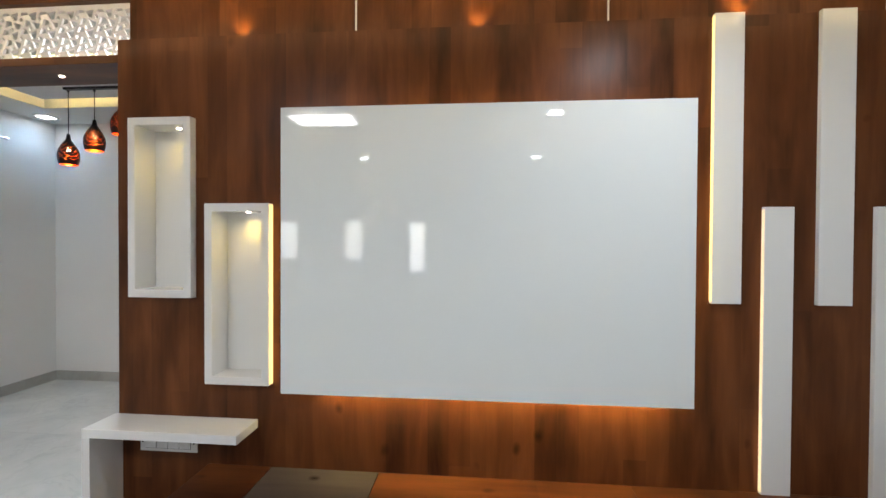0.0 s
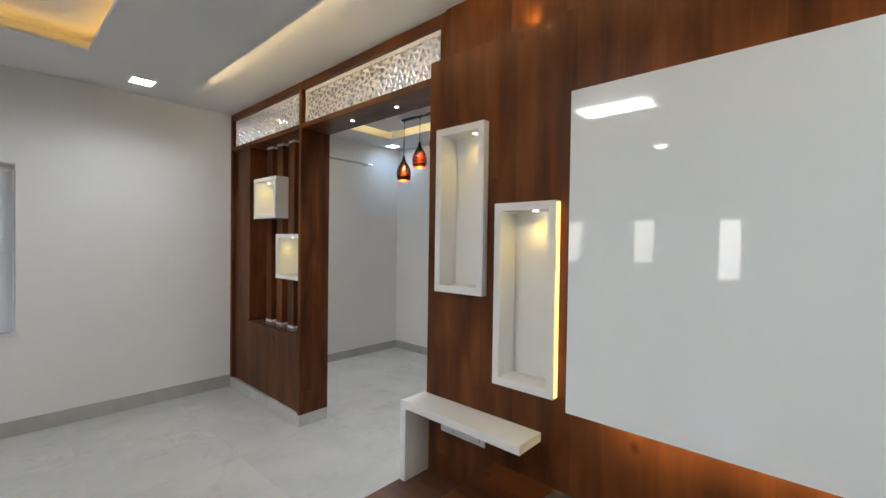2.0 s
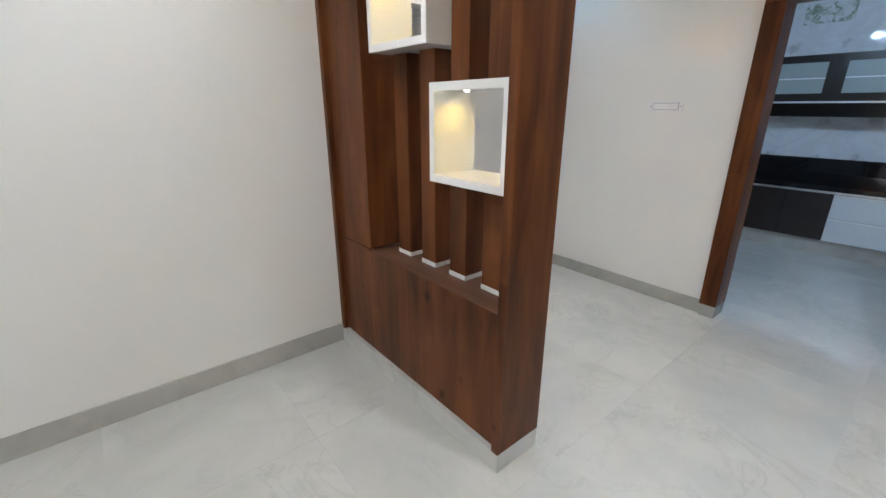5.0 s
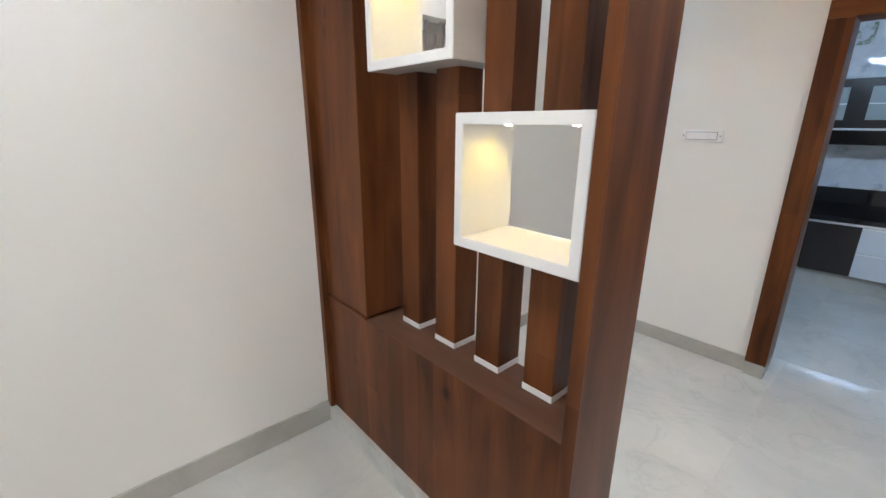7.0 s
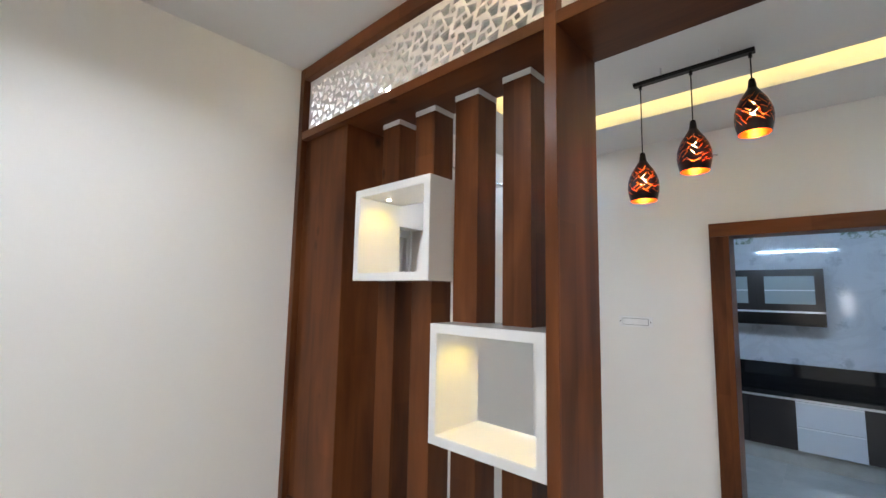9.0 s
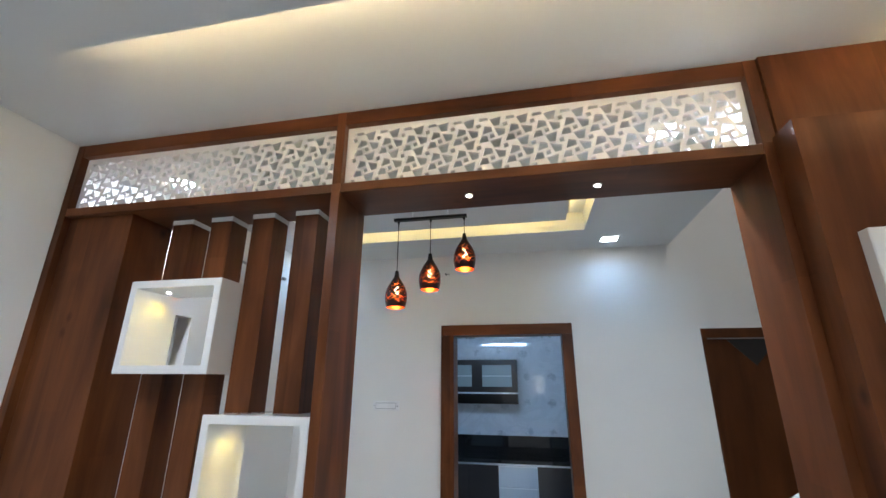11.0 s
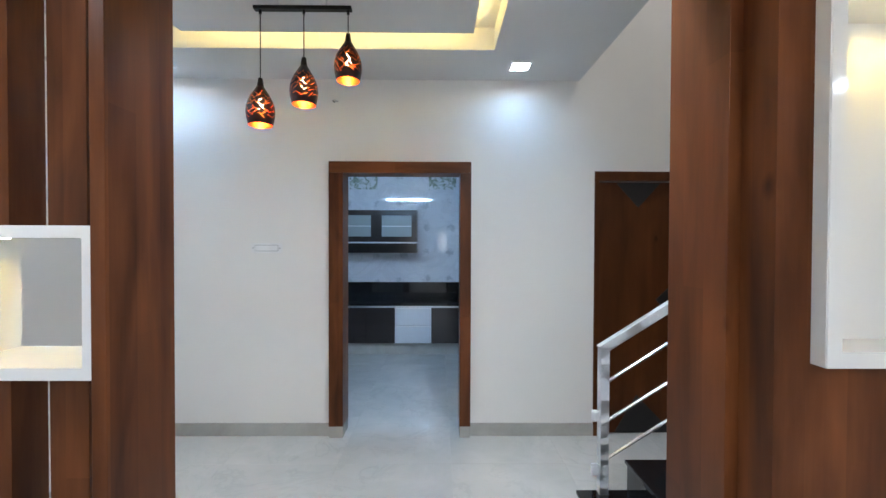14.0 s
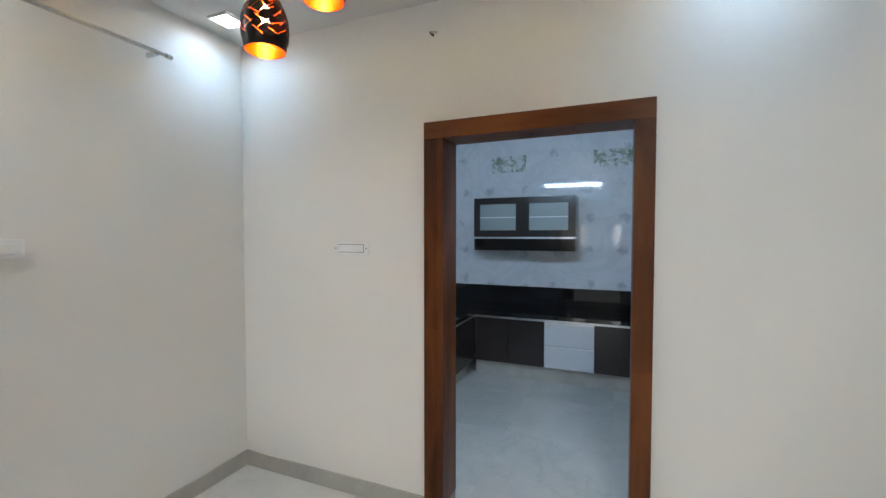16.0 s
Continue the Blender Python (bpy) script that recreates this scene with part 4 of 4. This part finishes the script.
for a, b in ((-3.93, -3.545), (-3.545, -3.15), (-2.64, -2.2), (-2.2, -1.8), (-1.8, KE)):
    base_unit(a, b, "dark brown glossy base cabinet under black granite", CABINET_DARK, [(0.165, 0.656)])
base_unit(-3.15, -2.64, "pale grey two-drawer base cabinet under black granite", CABINET_GREY, [(0.165, 0.405), (0.408, 0.656)])
for y0, y1 in ((4.9, 5.5), (5.5, 6.1), (6.1, 6.75)):
    unit = base("base_cabinet", (-4.3, (y0 + y1) / 2, 0), "dark brown glossy base cabinet along the side wall", "cabinet", "kitchen base cabinets")
    part("body", box(WEST + 0.002, -3.955, y0, y1, 0.165, 0.660), CABINET_DARK, unit)
    part("plinth", box(WEST + 0.002, -4.0, y0, y1, 0, 0.165), SKIRT, unit)
    part("door", box(-3.954, -3.935, y0 + 0.002, y1 - 0.002, 0.165, 0.656, 0.002), CABINET_DARK, unit)
    part("handle_profile", box(-3.96, -3.932, y0, y1, 0.660, 0.682), ALU, unit)
bm = box(WEST + 0.002, KE - 0.002, 6.735, KB - 0.002, 0.684, 0.73, 0.004)
add_box(bm, WEST + 0.002, -3.92, 4.9, 6.735, 0.684, 0.73, 0.004)
top = base("kitchen_worktop", (-3, 7.0, 0.684), "polished black granite worktop and splashback", "worktop")
part("slab", bm, GRANITE, top)
part("splashback", box(WEST + 0.002, KE - 0.002, KB - 0.018, KB - 0.001, 0.73, 0.96, 0.002), GRANITE, top)

cab = base("wall_cabinet", (-3.44, 7.2, 1.41), "dark wall cabinet with frosted glass doors and open shelf", "cabinet")
part("body", box(-4.03, -2.86, 7.02, KB - 0.001, 1.57, 2.03), CABINET_DARK, cab)
for a, b in ((-4.028, -3.447), (-3.443, -2.862)):
    d = part("door", ring(a, b, 1.572, 2.028, 0.075, 7.0, 7.02, 0.002), CABINET_DARK, cab)
    part("pane", box(a + 0.07, b - 0.07, 7.008, 7.016, 1.64, 1.96), FROST, d, "frosted glass with a pale shelf line")
    part("shelf_line", box(a + 0.075, b - 0.075, 7.004, 7.008, 1.792, 1.802), PVC, d)
part("light_profile", box(-4.03, -2.86, 6.995, 7.02, 1.550, 1.568), ALU, cab)
part("open_shelf", plate((-4.03, -2.86), (1.41, 1.55), [(-4.01, -2.88, 1.425, 1.549)], 7.02, KB - 0.001, "y"), CABINET_DARK, cab)
part("shelf_back", box(-4.01, -2.88, KB - 0.02, KB - 0.002, 1.425, 1.549), CABINET_DARK, cab)
for x0, x1 in ((-3.90, -3.48), (-2.70, -2.28)):
    tagged(finish(box(x0, x1, KB - 0.006, KB + 0.002, 2.37, 2.57), "printed_tile", LEAF_TILE), "green leaf-printed decorative wall tile", "wall tile", "printed tiles")
tube = base("tube_light", (-3.2, 4.47, 2.5), "lit white tube light above the kitchen doorway", "tube light")
part("batten", box(-3.74, -2.66, 4.466, 4.49, 2.475, 2.535, 0.004), PLASTIC, tube)
part("tube", rod((-3.70, 4.508, 2.505), (-2.70, 4.508, 2.505), 0.014, 14), TUBE, tube, "glowing tube")
second = base("strip_light", (-3.2, 4.47, 2.80), "slim dim strip light high over the kitchen doorway", "strip light")
part("housing", box(-3.74, -2.66, 4.466, 4.480, 2.80, 2.83, 0.003), PLASTIC, second)
part("diffuser", box(-3.70, -2.70, 4.480, 4.488, 2.806, 2.824, 0.003), STRIP_DIM, second, "faintly glowing diffuser")
area_lamp("tube_glow", (-3.2, 4.53, 2.505), (-3.2, 6.2, 1.0), 1.0, 4.2, (0.38, 0.65, 1.0), 0.05)

# room behind the second door
structure("wall_back_room", box(0.9, 1.0, NORTH + 0.13, KB, 0, 2.9), WALL, "plain painted wall", "wall")
# added lamp, out of view, to light this back room
downlight(-0.2, 5.4, 2.9, 0.16, 5, NEUTRAL)

# top of the stairwell: unseen lamp, added to brighten the stair side
downlight(-0.6, 3.3, TALL, 0.16, 2.9, (1.0, 0.95, 0.88), 160)

# ---------------------------------------------------------------- outside
structure("ground", plate((-400, 400), (-400, 400), [], -0.55, -0.45, "z"), EARTH, "dry earth reaching the horizon", "ground")
structure("road", box(-20.4, -5.4, -60, 60, -0.448, -0.42), ASPHALT, "grey road in the shade of the house", "road")


def leafy(name, at, spread, count, leaf, seed_value, label, category, trunk=0.0):
    rng = random.Random(seed_value)
    x, y, z = at
    thing = base(name, at, label, category)
    crown_z = z + trunk
    bm = bmesh.new()
    if trunk:
        tb = rod((x, y, z), (x + 0.1, y, z + trunk * 1.2), 0.14, 10, 0.06)
        for k in range(5):
            a = k * 1.3
            add_rod(tb, (x + 0.05, y, z + trunk * (0.7 + 0.08 * k)), (x + 0.8 * math.cos(a), y + 0.8 * math.sin(a), z + trunk * (1.05 + 0.1 * k)), 0.045, 8, 0.015)
        part("trunk", tb, BARK, thing)
    clumps = [(rng.uniform(-1, 1), rng.uniform(-1, 1), rng.uniform(0.1, 1), rng.uniform(0.25, 0.5)) for _ in range(14)]
    for _ in range(count):
        cx, cy, cz, r = rng.choice(clumps)
        d = Vector((rng.gauss(0, 1), rng.gauss(0, 1), rng.gauss(0, 1))).normalized() * r * rng.random() ** 0.4
        p = Vector((x + (cx * 0.7 + d.x) * spread[0], y + (cy * 0.7 + d.y) * spread[1], crown_z + max(0.02, cz * 0.8 + d.z) * spread[2]))
        u = Vector((rng.gauss(0, 1), rng.gauss(0, 1), rng.gauss(0, 1))).normalized()
        w = u.cross(Vector((rng.gauss(0, 1), rng.gauss(0, 1), rng.gauss(0, 1)))).normalized()
        s = leaf * rng.uniform(0.6, 1.3)
        bm.faces.new([bm.verts.new(p + u * s), bm.verts.new(p + w * s * 0.5), bm.verts.new(p - u * s), bm.verts.new(p - w * s * 0.5)])
    part("crown" if trunk else "foliage", bm, LEAVES, thing)


for k, (x, y, sx, sy, sz) in enumerate(((-24.6, -9.5, 1.3, 2.4, 2.2), (-24.2, -6.6, 1.2, 2.0, 1.9), (-24.6, -4.0, 1.2, 1.8, 2.2), (-24.2, -2.0, 1.2, 1.6, 1.7), (-24.6, -0.4, 1.2, 1.5, 2.0), (-24.4, 1.6, 1.3, 1.8, 1.8))):
    leafy("roadside_bush", (x, y, -0.45), (sx, sy, sz), 6000, 0.05, 40 + k, "dry green roadside bush", "bush")
leafy("roadside_tree", (-27, 0.4, -0.45), (1.3, 1.2, 2.5), 8000, 0.075, 77, "leafy green roadside tree", "tree", 2.6)


def far_house():
    house = base("distant_house", (-46, -6, -0.45), "white plastered house across the road", "house")
    holes = [(-14 + 3.4 * i, -12.6 + 3.4 * i, 1.0 + 3 * j, 2.4 + 3 * j) for i in range(6) for j in range(2)]
    part("wall", plate((-16, 8), (-0.45, 6.2), holes, -44, -43.7, "x"), PLASTER, house)
    part("body", box(-52, -44.3, -16, 8, -0.45, 6.1), PLASTER, house)
    part("roof", box(-52.4, -43.4, -16.4, 8.4, 6.2, 6.5), PLASTER, house)
    for a, b, c, d in holes:
        part("window", box(-44.2, -44.1, a, b, c, d), GREY_GLASS, house)


far_house()


# ---------------------------------------------------------------- floor tiles, one mesh shared
def floor_tiles():
    floor = bpy.data.objects["floor"]
    size, joint = 0.8, 0.0005
    bm = box(joint, size - joint, joint, size - joint, -0.0011, 0.0)
    bmesh.ops.recalc_face_normals(bm, faces=bm.faces[:])
    mesh = bpy.data.meshes.new("tile")
    bm.to_mesh(mesh)
    bm.free()
    mesh.materials.append(FLOOR)
    nx, ny = int((EAST + 0.2 - (WEST - 0.2)) / size) + 1, int((7.6 - SOUTH) / size) + 1
    for i in range(nx):
        for j in range(ny):
            ob = new("tile", mesh)
            ob.parent = floor
            ob.location = (WEST - 0.05 + i * size, SOUTH - 0.1 + j * size, 0)


floor_tiles()
